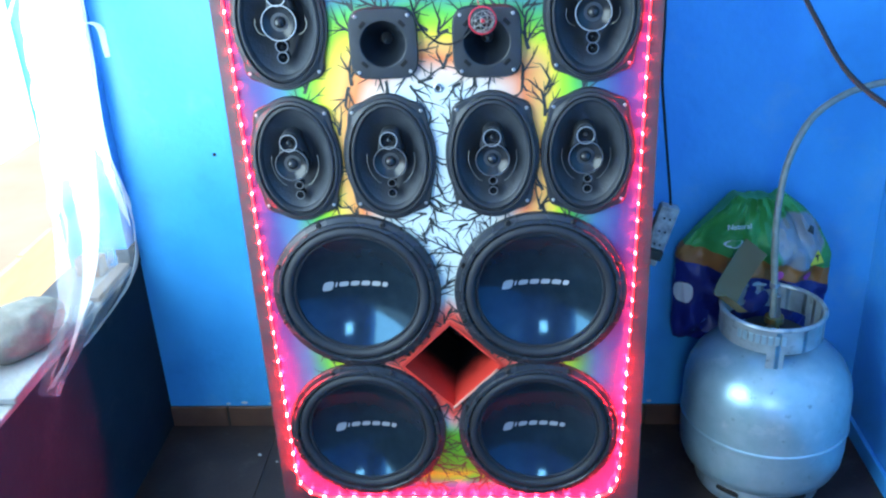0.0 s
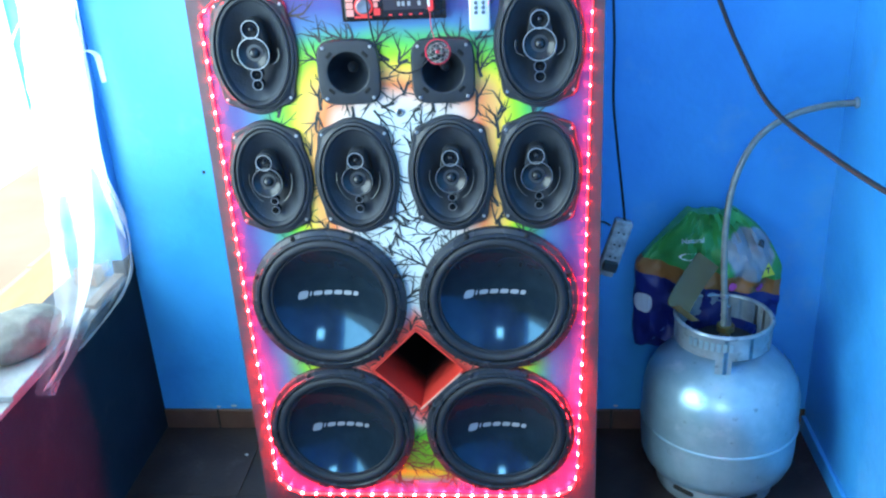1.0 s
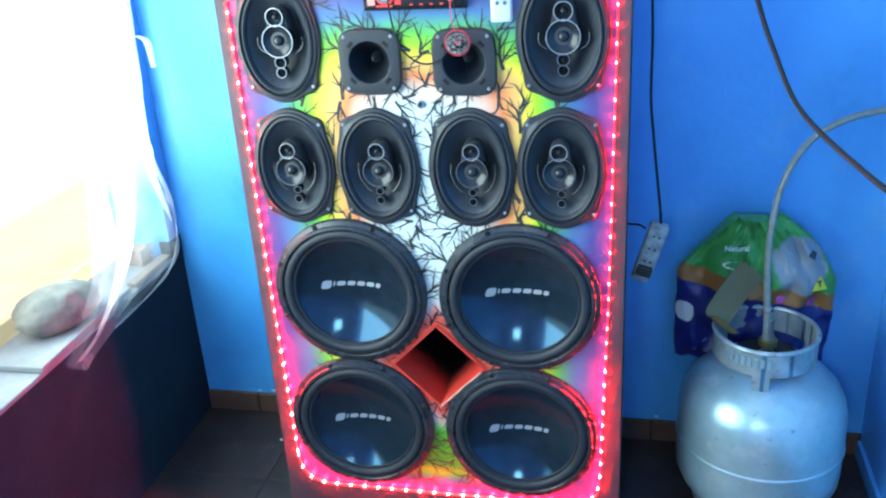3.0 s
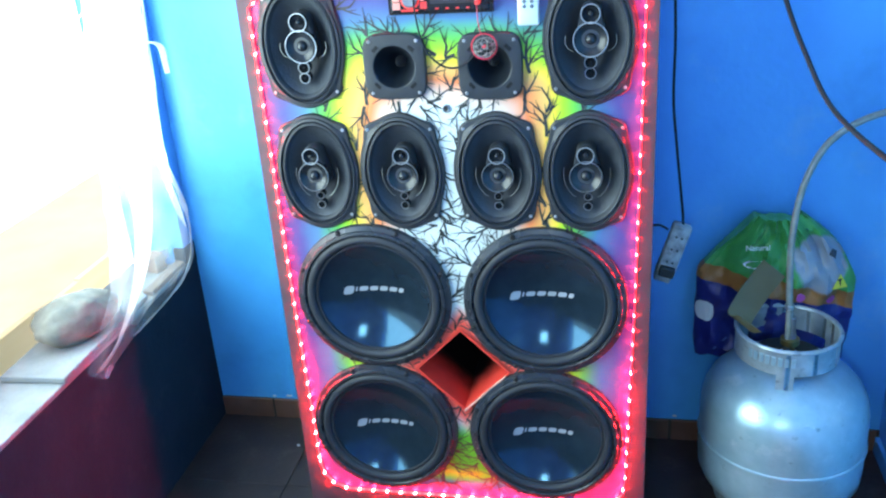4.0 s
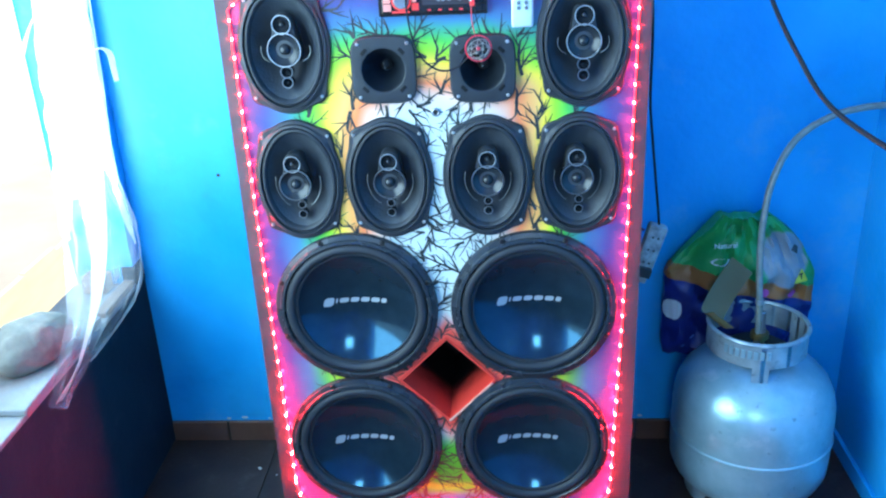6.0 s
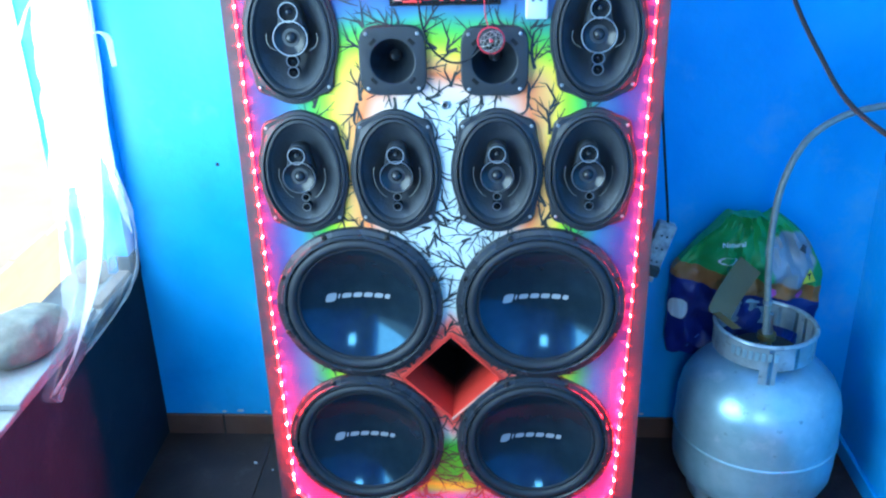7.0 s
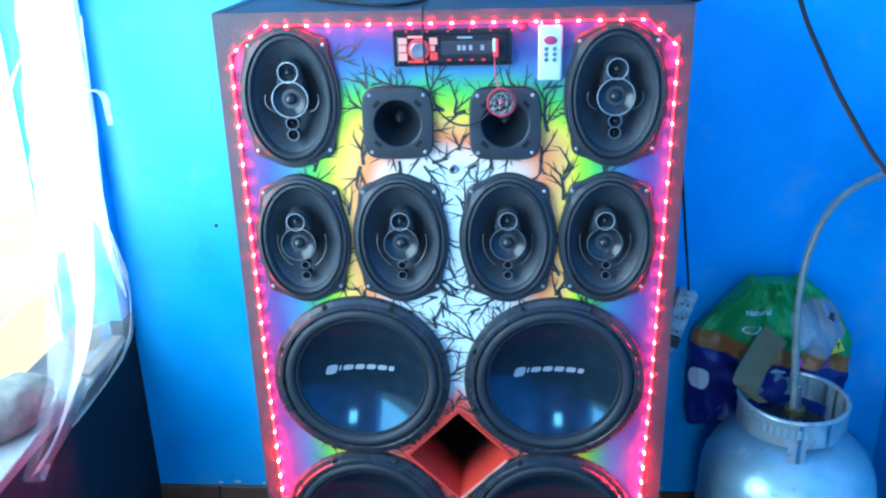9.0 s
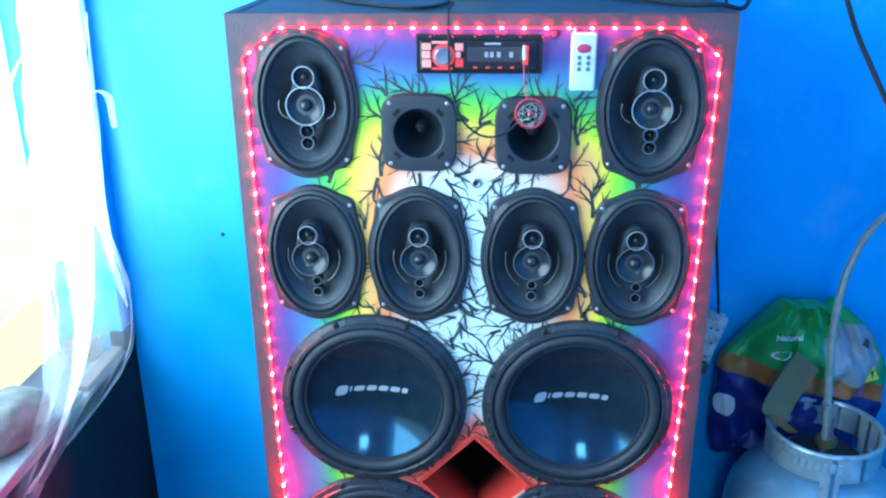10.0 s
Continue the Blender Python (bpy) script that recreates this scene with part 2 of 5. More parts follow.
def panel_paint():
    """Airbrushed rainbow: pale core down the middle, then orange, yellow, green, blue and violet outwards; red round the port."""
    m = bpy.data.materials.new("airbrushed rainbow")
    m.use_nodes = True
    nt = m.node_tree
    b = nt.nodes["Principled BSDF"]
    b.inputs["Roughness"].default_value = 0.38

    def math_node(op, x, y=None, z=None):
        n = nt.nodes.new("ShaderNodeMath")
        n.operation = op
        for i, v in enumerate((x, y, z)):
            if v is None:
                continue
            if isinstance(v, (int, float)):
                n.inputs[i].default_value = v
            else:
                nt.links.new(v, n.inputs[i])
        return n.outputs[0]

    tc, sep = nt.nodes.new("ShaderNodeTexCoord"), nt.nodes.new("ShaderNodeSeparateXYZ")
    nt.links.new(tc.outputs["Object"], sep.inputs[0])
    noise_node = nt.nodes.new("ShaderNodeTexNoise")
    noise_node.inputs["Scale"].default_value, noise_node.inputs["Detail"].default_value = 9, 2
    nt.links.new(tc.outputs["Object"], noise_node.inputs["Vector"])
    x, z = sep.outputs["X"], sep.outputs["Z"]
    over = math_node("MAXIMUM", math_node("SUBTRACT", z, 0.925), 0.0)
    under = math_node("MAXIMUM", math_node("SUBTRACT", 0.24, z), 0.0)
    dz = math_node("ADD", math_node("MULTIPLY", over, 1.1), math_node("MULTIPLY", under, 2.4))
    wide_x = math_node("MULTIPLY", math_node("ABSOLUTE", x), 0.95)
    d = math_node("POWER", math_node("ADD", math_node("POWER", wide_x, 4.0), math_node("POWER", dz, 4.0)), 0.25)
    d = math_node("ADD", d, math_node("MULTIPLY", math_node("SUBTRACT", noise_node.outputs["Fac"], 0.5), 0.05))
    by_port = math_node("MAXIMUM", math_node("SUBTRACT", 1.0, math_node("MULTIPLY", math_node("ABSOLUTE", math_node("SUBTRACT", z, 0.432)), 8.0)), 0.0)
    d = math_node("SUBTRACT", d, math_node("MULTIPLY", by_port, 0.010))
    ramp = nt.nodes.new("ShaderNodeValToRGB")
    stops = [(0.0, (0.60, 0.70, 0.70)), (0.085, (0.63, 0.69, 0.67)), (0.115, (0.80, 0.56, 0.46)), (0.143, (0.94, 0.25, 0.09)), (0.170, (0.93, 0.48, 0.14)), (0.190, (0.92, 0.68, 0.07)),
             (0.208, (0.36, 0.74, 0.04)), (0.230, (0.10, 0.55, 0.09)), (0.248, (0.065, 0.37, 0.22)), (0.270, (0.055, 0.20, 0.38)), (0.305, (0.040, 0.075, 0.27)), (0.36, (0.045, 0.050, 0.21))]
    e = ramp.color_ramp.elements
    e[0].position, e[0].color = stops[0][0], (*stops[0][1], 1)
    e[1].position, e[1].color = stops[-1][0] / 0.4, (*stops[-1][1], 1)
    for pos, col in stops[1:-1]:
        k = e.new(pos / 0.4)
        k.color = (*col, 1)
    nt.links.new(math_node("DIVIDE", d, 0.4), ramp.inputs[0])
    near = math_node("ADD", math_node("ABSOLUTE", x), math_node("ABSOLUTE", math_node("SUBTRACT", z, 0.432)))
    red = nt.nodes.new("ShaderNodeMapRange")
    red.interpolation_type = "SMOOTHSTEP"
    red.inputs["From Min"].default_value, red.inputs["From Max"].default_value = 0.168, 0.118
    nt.links.new(near, red.inputs["Value"])
    mix = nt.nodes.new("ShaderNodeMix")
    mix.data_type = "RGBA"
    nt.links.new(red.outputs[0], mix.inputs["Factor"])
    low = nt.nodes.new("ShaderNodeMapRange")
    low.interpolation_type = "SMOOTHSTEP"
    low.inputs["From Min"].default_value, low.inputs["From Max"].default_value = 0.305, 0.255
    nt.links.new(z, low.inputs["Value"])
    wide = nt.nodes.new("ShaderNodeMapRange")
    wide.interpolation_type = "SMOOTHSTEP"
    wide.inputs["From Min"].default_value, wide.inputs["From Max"].default_value = 0.29, 0.17
    nt.links.new(math_node("ABSOLUTE", x), wide.inputs["Value"])
    lime = nt.nodes.new("ShaderNodeMix")
    lime.data_type = "RGBA"
    lime.inputs["B"].default_value = (0.045, 0.48, 0.03, 1)
    foot = nt.nodes.new("ShaderNodeMapRange")
    foot.interpolation_type = "SMOOTHSTEP"
    foot.inputs["From Min"].default_value, foot.inputs["From Max"].default_value = 0.125, 0.175
    nt.links.new(z, foot.inputs["Value"])
    nt.links.new(math_node("MULTIPLY", math_node("MULTIPLY", low.outputs[0], wide.outputs[0]), foot.outputs[0]), lime.inputs["Factor"])
    nt.links.new(ramp.outputs[0], lime.inputs["A"])
    nt.links.new(lime.outputs["Result"], mix.inputs["A"])
    mix.inputs["B"].default_value = (0.92, 0.11, 0.08, 1)
    nt.links.new(mix.outputs["Result"], b.inputs["Base Color"])
    return m


RAINBOW = panel_paint()

# ---- mesh helpers ----
TO_FRONT = Matrix.Rotation(radians(90), 4, "X")


def part(name, bm, material, parent=None, label="", smooth=False, m=None):
    """Links a bmesh as one mesh object, under a thing or a part."""
    if m is not None:
        bm.transform(m)
    bmesh.ops.recalc_face_normals(bm, faces=bm.faces)
    me = bpy.data.meshes.new(name)
    bm.to_mesh(me)
    bm.free()
    me.materials.append(material)
    if smooth:
        me.polygons.foreach_set("use_smooth", [True] * len(me.polygons))
        me.set_sharp_from_angle(angle=radians(38))
    ob = new(name, me)
    if parent:
        ob.parent = parent
        if label:
            ob["label"] = label
    return ob


def thing(name, label, category, at=(0, 0, 0), group="", kind=""):
    ob = new(name)
    ob.empty_display_size = 0.05
    ob.matrix_basis = Matrix.Translation(at)
    return tagged(ob, label, category, group, kind)


def block(x0, x1, y0, y1, z0, z1, bevel=0.0, segs=2):
    own = bmesh.new()
    bmesh.ops.create_cube(own, size=1, matrix=Matrix.LocRotScale(((x0 + x1) / 2, (y0 + y1) / 2, (z0 + z1) / 2), None, (x1 - x0, y1 - y0, z1 - z0)))
    if bevel:
        bmesh.ops.bevel(own, geom=own.edges[:], offset=bevel, segments=segs, profile=0.5, affect="EDGES")
    return own


def merge(*bms):
    out = bms[0]
    for b in bms[1:]:
        me = bpy.data.meshes.new("t")
        b.to_mesh(me)
        b.free()
        out.from_mesh(me)
        bpy.data.meshes.remove(me)
    return out


def oval(a, b, n, power=2.0):
    """Points of a superellipse with half axes a and b."""
    pts = []
    for i in range(n):
        t = 2 * math.pi * i / n
        c, s = math.cos(t), math.sin(t)
        pts.append((a * math.copysign(abs(c) ** (2 / power), c), b * math.copysign(abs(s) ** (2 / power), s)))
    return pts


def rings(loops, close_start=False, close_end=False):
    """Skins loops of points (x, y, z), all of one length."""
    bm = bmesh.new()
    rows = [[bm.verts.new(p) for p in loop] for loop in loops]
    for a, b in zip(rows, rows[1:]):
        n = len(a)
        for i in range(n):
            bm.faces.new((a[i], a[(i + 1) % n], b[(i + 1) % n], b[i]))
    if close_start:
        bm.faces.new(rows[0][::-1])
    if close_end:
        bm.faces.new(rows[-1])
    return bm


def lathe(profile, n=48, close_start=False, close_end=False):
    """Turns (radius, height) about z."""
    return rings([[(r * math.cos(2 * math.pi * i / n), r * math.sin(2 * math.pi * i / n), h) for i in range(n)] for r, h in profile], close_start, close_end)


def oval_rings(profile, n=56, **k):
    """Rings of (half width, half height, height, power)."""
    return rings([[(x, y, h) for x, y in oval(a, b, n, p)] for a, b, h, p in profile], **k)


def smooth_line(points, steps=8, closed=False):
    """A Catmull-Rom line through points."""
    pts = [Vector(p) for p in points]
    out = []
    n = len(pts)
    for i in range(n if closed else n - 1):
        p0 = pts[(i - 1) % n] if closed or i else pts[0] * 2 - pts[1]
        p1, p2 = pts[i], pts[(i + 1) % n]
        p3 = pts[(i + 2) % n] if closed or i + 2 < n else pts[-1] * 2 - pts[-2]
        for s in range(steps):
            t = s / steps
            out.append(0.5 * ((2 * p1) + (p2 - p0) * t + (2 * p0 - 5 * p1 + 4 * p2 - p3) * t * t + (3 * p1 - p0 - 3 * p2 + p3) * t ** 3))
    if not closed:
        out.append(pts[-1])
    return out


def tube(points, radius, sides=8, closed=False):
    pts = [Vector(p) for p in points]
    n = len(pts)
    loops, side = [], None
    for i, p in enumerate(pts):
        if closed:
            ahead = (pts[(i + 1) % n] - pts[i - 1]).normalized()
        else:
            ahead = (pts[min(i + 1, n - 1)] - pts[max(i - 1, 0)]).normalized()
        if side is None:
            side = ahead.orthogonal().normalized()
        side = (side - ahead * side.dot(ahead)).normalized()
        up = ahead.cross(side)
        r = radius(i / max(n - 1, 1)) if callable(radius) else radius
        loops.append([p + r * (math.cos(2 * math.pi * k / sides) * side + math.sin(2 * math.pi * k / sides) * up) for k in range(sides)])
    if closed:
        loops.append(loops[0])
        bm = rings(loops)
        bmesh.ops.remove_doubles(bm, verts=bm.verts, dist=1e-6)
        return bm
    return rings(loops, True, True)


# ---- the room ----
FLOOR_Z, BACK, LEFT, RIGHT, FRONT, TOP = 0.0, 0.40, -0.79, 0.965, -3.0, 2.6
SILL_Z, WALL_T, LEDGE = 0.50, 0.15, 0.15
JAMB, FAR_JAMB, HEAD = 0.345, -1.65, 2.1


def structure(name, bm, material, label, category):
    return tagged(part(name, bm, material), label, category, kind="structure")


structure("wall_north", block(LEFT - WALL_T, RIGHT + 0.15, BACK, BACK + 0.15, -0.1, TOP), WALL_BLUE, "bright blue painted plaster wall behind the speaker cabinet", "wall")
structure("wall_east", block(RIGHT, RIGHT + 0.15, FRONT, BACK, -0.1, TOP), WALL_BLUE, "bright blue painted plaster side wall beside the gas cylinder", "wall")
structure("wall_west_parapet", block(LEFT - LEDGE, LEFT, FRONT, BACK, -0.3, SILL_Z - 0.012), DARK_PAINT, "low parapet painted near black below the window", "wall")
west = merge(block(LEFT - WALL_T, LEFT, JAMB, BACK, SILL_Z - 0.012, TOP), block(LEFT - WALL_T, LEFT, FRONT, FAR_JAMB, SILL_Z - 0.012, TOP), block(LEFT - WALL_T, LEFT, FAR_JAMB, JAMB, HEAD, TOP))
structure("wall_west", west, WALL_BLUE, "blue wall round the open window", "wall")
south = merge(block(LEFT - WALL_T, -0.17, FRONT - 0.15, FRONT, -0.1, TOP), block(0.27, RIGHT + 0.15, FRONT - 0.15, FRONT, -0.1, TOP), block(-0.17, 0.27, FRONT - 0.15, FRONT, 2.02, TOP), block(-0.17, 0.27, FRONT - 0.15, FRONT, -0.1, 1.48))
structure("wall_south", south, WALL_BLUE, "blue wall with a small open window", "wall")
structure("ceiling", block(LEFT - WALL_T, RIGHT + 0.15, FRONT - 0.15, BACK + 0.15, TOP, TOP + 0.1), CEILING, "plain pale ceiling over the room", "ceiling")
structure("window_sill", block(LEFT - LEDGE - 0.006, LEFT + 0.004, FAR_JAMB, JAMB, SILL_Z - 0.012, SILL_Z, 0.003), SILL, "rough grey cement window sill", "window sill")
floor = structure("floor", block(LEFT, RIGHT, FRONT, BACK, -0.1, -0.004), FLOOR_TILE, "dark brown tiled floor", "floor")
structure("ground", block(-60, 60, -60, 60, -0.35, -0.3), GROUND, "pale bare ground outside the window", "ground")

# skirting of short brown tiles along the north wall
skirt = thing("baseboard", "low brown tile skirting along the blue wall", "baseboard", kind="structure")
part("joint", block(LEFT, RIGHT, BACK - 0.006, BACK, -0.002, 0.056), GROUT, skirt)
xs = LEFT + 0.004
while xs < RIGHT - 0.02:
    w = min(0.152, RIGHT - 0.004 - xs)
    part("skirting_tile", block(xs, xs + w - 0.004, BACK - 0.012, BACK - 0.005, -0.002, 0.058, 0.0015, 1), SKIRT, skirt)
    xs += 0.156

tagged(part("baseboard_east", block(RIGHT - 0.011, RIGHT, FRONT, BACK - 0.013, -0.002, 0.045, 0.003, 2), WALL_BLUE), "low blue painted skirting along the side wall", "baseboard", kind="structure")

# nail hole in the plaster and white chips above the skirting
tagged(part("nail_hole", lathe([(0.0045, 0.0), (0.0038, 0.0012), (0.002, 0.0006)], 14, False, True), STRIP_DARK, None, "", True, Matrix.Translation((-0.560, BACK, 0.757)) @ TO_FRONT), "small dark nail hole in the blue plaster", "nail hole")
CHIP = mat("bare plaster chip", (0.55, 0.62, 0.66), 0.9, second=(0.42, 0.50, 0.56), scale=80, grain=0.3)
for k, (x, w, h) in enumerate(((-0.632, 0.006, 0.003), (-0.588, 0.009, 0.0035), (-0.52, 0.004, 0.0025), (0.47, 0.006, 0.003))):
    chip_bm = oval_rings([(w, h, 0.0, 2.4), (w * 0.9, h * 0.9, 0.0012, 2.4)], 14, close_end=True)
    tagged(part("paint_chip", chip_bm, CHIP, None, "", False, Matrix.Translation((x, BACK, 0.0625 + 0.003 * (k % 2))) @ TO_FRONT), "pale chip in the blue paint above the skirting", "paint chip", "paint chips in the wall")

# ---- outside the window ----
# glowing sheet stands in for the overexposed outdoors and adds light
structure("backdrop", block(-3.05, -3.0, -8.0, 16.0, -0.3, 4.0), BACKDROP_GLOW, "glowing white backdrop for the overexposed distance outside the window", "backdrop")
board = thing("board_fence", "low ochre board fence outside the window, its paint lightened to look sunlit", "fence", (-1.75, 0, -0.3))
for i in range(16):
    y = -2.2 + i * 0.26
    part("board", block(-0.012, 0.012, y, y + 0.2596, 0.0, 0.31 + 0.008 * (i % 3), 0.001, 1), OCHRE, board)
part("rail", block(-0.05, -0.013, -2.2, 1.94, 0.15, 0.23, 0.003, 1), OCHRE, board)

# ---- the cabinet ----
HALF, CAB_TOP, CAB_DEPTH = 0.384, 1.268, 0.365
SUBS = [(-0.178, 0.603), (0.177, 0.601), (-0.184, 0.276), (0.173, 0.276)]
OVALS = [(-0.267, 1.128), (0.267, 1.126), (-0.266, 0.8775), (-0.0935, 0.8775), (0.0925, 0.8775), (0.263, 0.8775)]
HORNS = [(-0.0895, 1.085), (0.088, 1.082)]
PORT_Z, PORT_R = 0.432, 0.1

cabinet = thing("speaker_cabinet", "tall black speaker cabinet with a rainbow front, on the floor", "speaker cabinet", (0, 0, 0))


def front_panel():
    """The front board with its openings cut through."""
    bm = bmesh.new()

    def loop(pts):
        vs = [bm.verts.new((x, 0, z)) for x, z in pts]
        for a, b in zip(vs, vs[1:] + vs[:1]):
            bm.edges.new((a, b))

    h = HALF - 0.02
    loop([(-h, 0.06), (h, 0.06), (h, CAB_TOP - 0.02), (-h, CAB_TOP - 0.02)])
    for x, z in SUBS:
        loop([(x + a, z + b) for a, b in oval(0.142, 0.142, 48)])
    for x, z in OVALS:
        loop([(x + a, z + b) for a, b in oval(0.07, 0.102, 40)])
    for x, z in HORNS:
        loop([(x + a, z + b) for a, b in oval(0.047, 0.047, 28)])
    loop([(0, PORT_Z + PORT_R), (-PORT_R, PORT_Z), (0, PORT_Z - PORT_R), (PORT_R, PORT_Z)])
    bmesh.ops.triangle_fill(bm, use_beauty=True, edges=bm.edges[:])
    ext = bmesh.ops.extrude_face_region(bm, geom=bm.faces[:])
    bmesh.ops.translate(bm, vec=(0, 0.016, 0), verts=[v for v in ext["geom"] if isinstance(v, bmesh.types.BMVert)])
    return bm


part("front_panel", front_panel(), RAINBOW, cabinet, "front board airbrushed in rainbow colours with black branches")
for name, b in (("side_panel", block(-HALF, -HALF + 0.02, -0.004, CAB_DEPTH, 0.0, CAB_TOP, 0.003)), ("side_panel", block(HALF - 0.02, HALF, -0.004, CAB_DEPTH, 0.0, CAB_TOP, 0.003)),
                ("top_panel", block(-HALF + 0.02, HALF - 0.02, -0.004, CAB_DEPTH, CAB_TOP - 0.02, CAB_TOP - 0.001, 0.002)),
                ("back_panel", block(-HALF + 0.02, HALF - 0.02, CAB_DEPTH - 0.016, CAB_DEPTH, 0.06, CAB_TOP - 0.02))):
    part(name, b, BOX_BLACK, cabinet)
part("bottom_panel", block(-HALF + 0.02, HALF - 0.02, -0.002, CAB_DEPTH, 0.0, 0.06, 0.002), BORDER_GREY, cabinet)


# raised border of the front; the light strip lines its inner edge
BORDER_Y = -0.0055


def border():
    bm = bmesh.new()
    h = HALF - 0.0006
    outer = [(-h, 0.0008), (h, 0.0008), (h, CAB_TOP - 0.0016), (-h, CAB_TOP - 0.0016)]
    for pts in (outer, STRIP_LINE):
        vs = [bm.verts.new((x, BORDER_Y, z)) for x, z in pts]
        for p, q in zip(vs, vs[1:] + vs[:1]):
            bm.edges.new((p, q))
    bmesh.ops.triangle_fill(bm, use_beauty=True, edges=bm.edges[:])
    ext = bmesh.ops.extrude_face_region(bm, geom=bm.faces[:])
    bmesh.ops.translate(bm, vec=(0, -BORDER_Y - 0.0004, 0), verts=[v for v in ext["geom"] if isinstance(v, bmesh.types.BMVert)])
    return bm


STRIP_LINE = [(-0.352, 0.17), (-0.345, 0.135), (-0.325, 0.108), (-0.29, 0.094), (0.285, 0.092), (0.318, 0.105), (0.338, 0.13), (0.344, 0.17), (0.355, 0.6), (0.362, 1.203), (0.312, 1.2465), (-0.304, 1.2465), (-0.361, 1.2), (-0.358, 0.6)]
part("border", border(), BORDER_GREY, cabinet, "raised dark grey border of the front")


# port: a square tunnel standing on its corner
def dia(r, y):
    return [(0, y, PORT_Z + r), (-r, y, PORT_Z), (0, y, PORT_Z - r), (r, y, PORT_Z)]


def tunnel():
    r = PORT_R - 0.004
    return rings([dia(PORT_R + 0.004, -0.006), dia(r, -0.006), dia(r, 0.125), dia(PORT_R + 0.008, 0.125), dia(PORT_R + 0.004, 0.0)])


def port_shade_paint():
    """Red port paint blended to black further in, with the tunnel's inner shade put into the colour."""
    m = mat("red darkened inwards", (0.70, 0.045, 0.032), 0.45, grain=0.15)
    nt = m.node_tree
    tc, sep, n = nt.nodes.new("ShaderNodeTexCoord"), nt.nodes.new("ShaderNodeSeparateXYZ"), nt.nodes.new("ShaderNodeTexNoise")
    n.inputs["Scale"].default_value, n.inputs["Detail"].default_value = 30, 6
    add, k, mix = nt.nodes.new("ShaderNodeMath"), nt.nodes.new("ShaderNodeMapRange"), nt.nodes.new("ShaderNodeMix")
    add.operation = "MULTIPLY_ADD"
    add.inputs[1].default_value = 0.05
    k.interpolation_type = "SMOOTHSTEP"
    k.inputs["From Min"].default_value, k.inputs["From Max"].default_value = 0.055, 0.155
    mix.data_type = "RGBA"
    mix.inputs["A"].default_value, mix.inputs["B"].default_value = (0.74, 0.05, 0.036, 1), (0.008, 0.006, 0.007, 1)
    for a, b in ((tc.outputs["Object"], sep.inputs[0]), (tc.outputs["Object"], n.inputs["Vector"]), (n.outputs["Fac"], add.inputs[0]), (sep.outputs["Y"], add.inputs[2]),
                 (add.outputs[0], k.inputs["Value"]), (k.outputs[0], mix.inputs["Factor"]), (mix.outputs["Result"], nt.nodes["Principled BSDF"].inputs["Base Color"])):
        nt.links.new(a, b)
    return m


port = part("port", tunnel(), port_shade_paint(), cabinet, "diamond red bass port with its inner shade painted in")
# black ring stands in for the unlit depth of the tunnel
part("port_throat", rings([dia(PORT_R - 0.004, 0.1255), dia(PORT_R - 0.004, 0.25), dia(PORT_R + 0.004, 0.25), dia(PORT_R + 0.004, 0.1255)]), INNER_BLACK, port, "black rear of the port in place of its shade")
edge_line = [(0.0, -0.009, PORT_Z - PORT_R + 0.001), (PORT_R - 0.008, -0.009, PORT_Z - 0.007)]
part("port_edge", tube(edge_line, 0.0028, 6), EDGE_WOOD, port)

# ---- light strip on the cabinet's front ----
strip = thing("led_strip", "glowing red light strip round the cabinet's front", "light strip", (0, 0, 0))
ring_line = [Vector((x, -0.009, z)) for x, z in STRIP_LINE]


def tape():
    """A flat band on the border's inner edge, facing inwards."""
    loops, n = [], len(STRIP_LINE)
    for i in range(n):
        p, q, r = (Vector(STRIP_LINE[k % n]) for k in (i - 1, i, i + 1))
        ahead = (r - p).normalized()
        side = Vector((-ahead.y, ahead.x))
        near, far = q + side * 0.0003, q + side * 0.0009
        loops.append([(near.x, -0.0008, near.y), (near.x, -0.0094, near.y), (far.x, -0.0094, far.y), (far.x, -0.0008, far.y)])
    return rings(loops + loops[:1])


part("tape", tape(), TAPE, strip, "red glowing tape")
bead0 = part("bead", block(-0.0026, 0.0026, -0.0050, 0.0017, 0.0002, 0.0024, 0.0006, 1), BEAD, strip)
strong_bead = bead0.data.copy()
strong_bead.materials[0] = BEAD_STRONG
# glowing pad added round each bead to imitate its soft bloom
halo0 = part("halo", oval_rings([(0.0125, 0.0041, 0.0010, 2.0), (0.0105, 0.0036, 0.0015, 2.0), (0.0055, 0.0026, 0.0017, 2.0)], 16, close_end=True), HALO, strip, "glowing pink pad imitating the glow round a light", True)
walked, want = 0.0, 0.0
first_bead = True
for a, b in zip(ring_line, ring_line[1:] + ring_line[:1]):
    length = (b - a).length
    while want <= walked + length:
        p = a + (b - a) * ((want - walked) / length)
        if first_bead:
            ob, cap, first_bead = bead0, halo0, False
        else:
            ob, cap = new("bead", strong_bead if p.z < 0.46 else bead0.data), new("halo", halo0.data)
            ob.parent = cap.parent = strip
        ob.matrix_basis = cap.matrix_basis = Matrix.Translation((p.x, -0.0052, p.z)) @ Matrix.Rotation(-math.atan2(b.z - a.z, b.x - a.x), 4, "Y")
        want += 0.0333
    walked += length


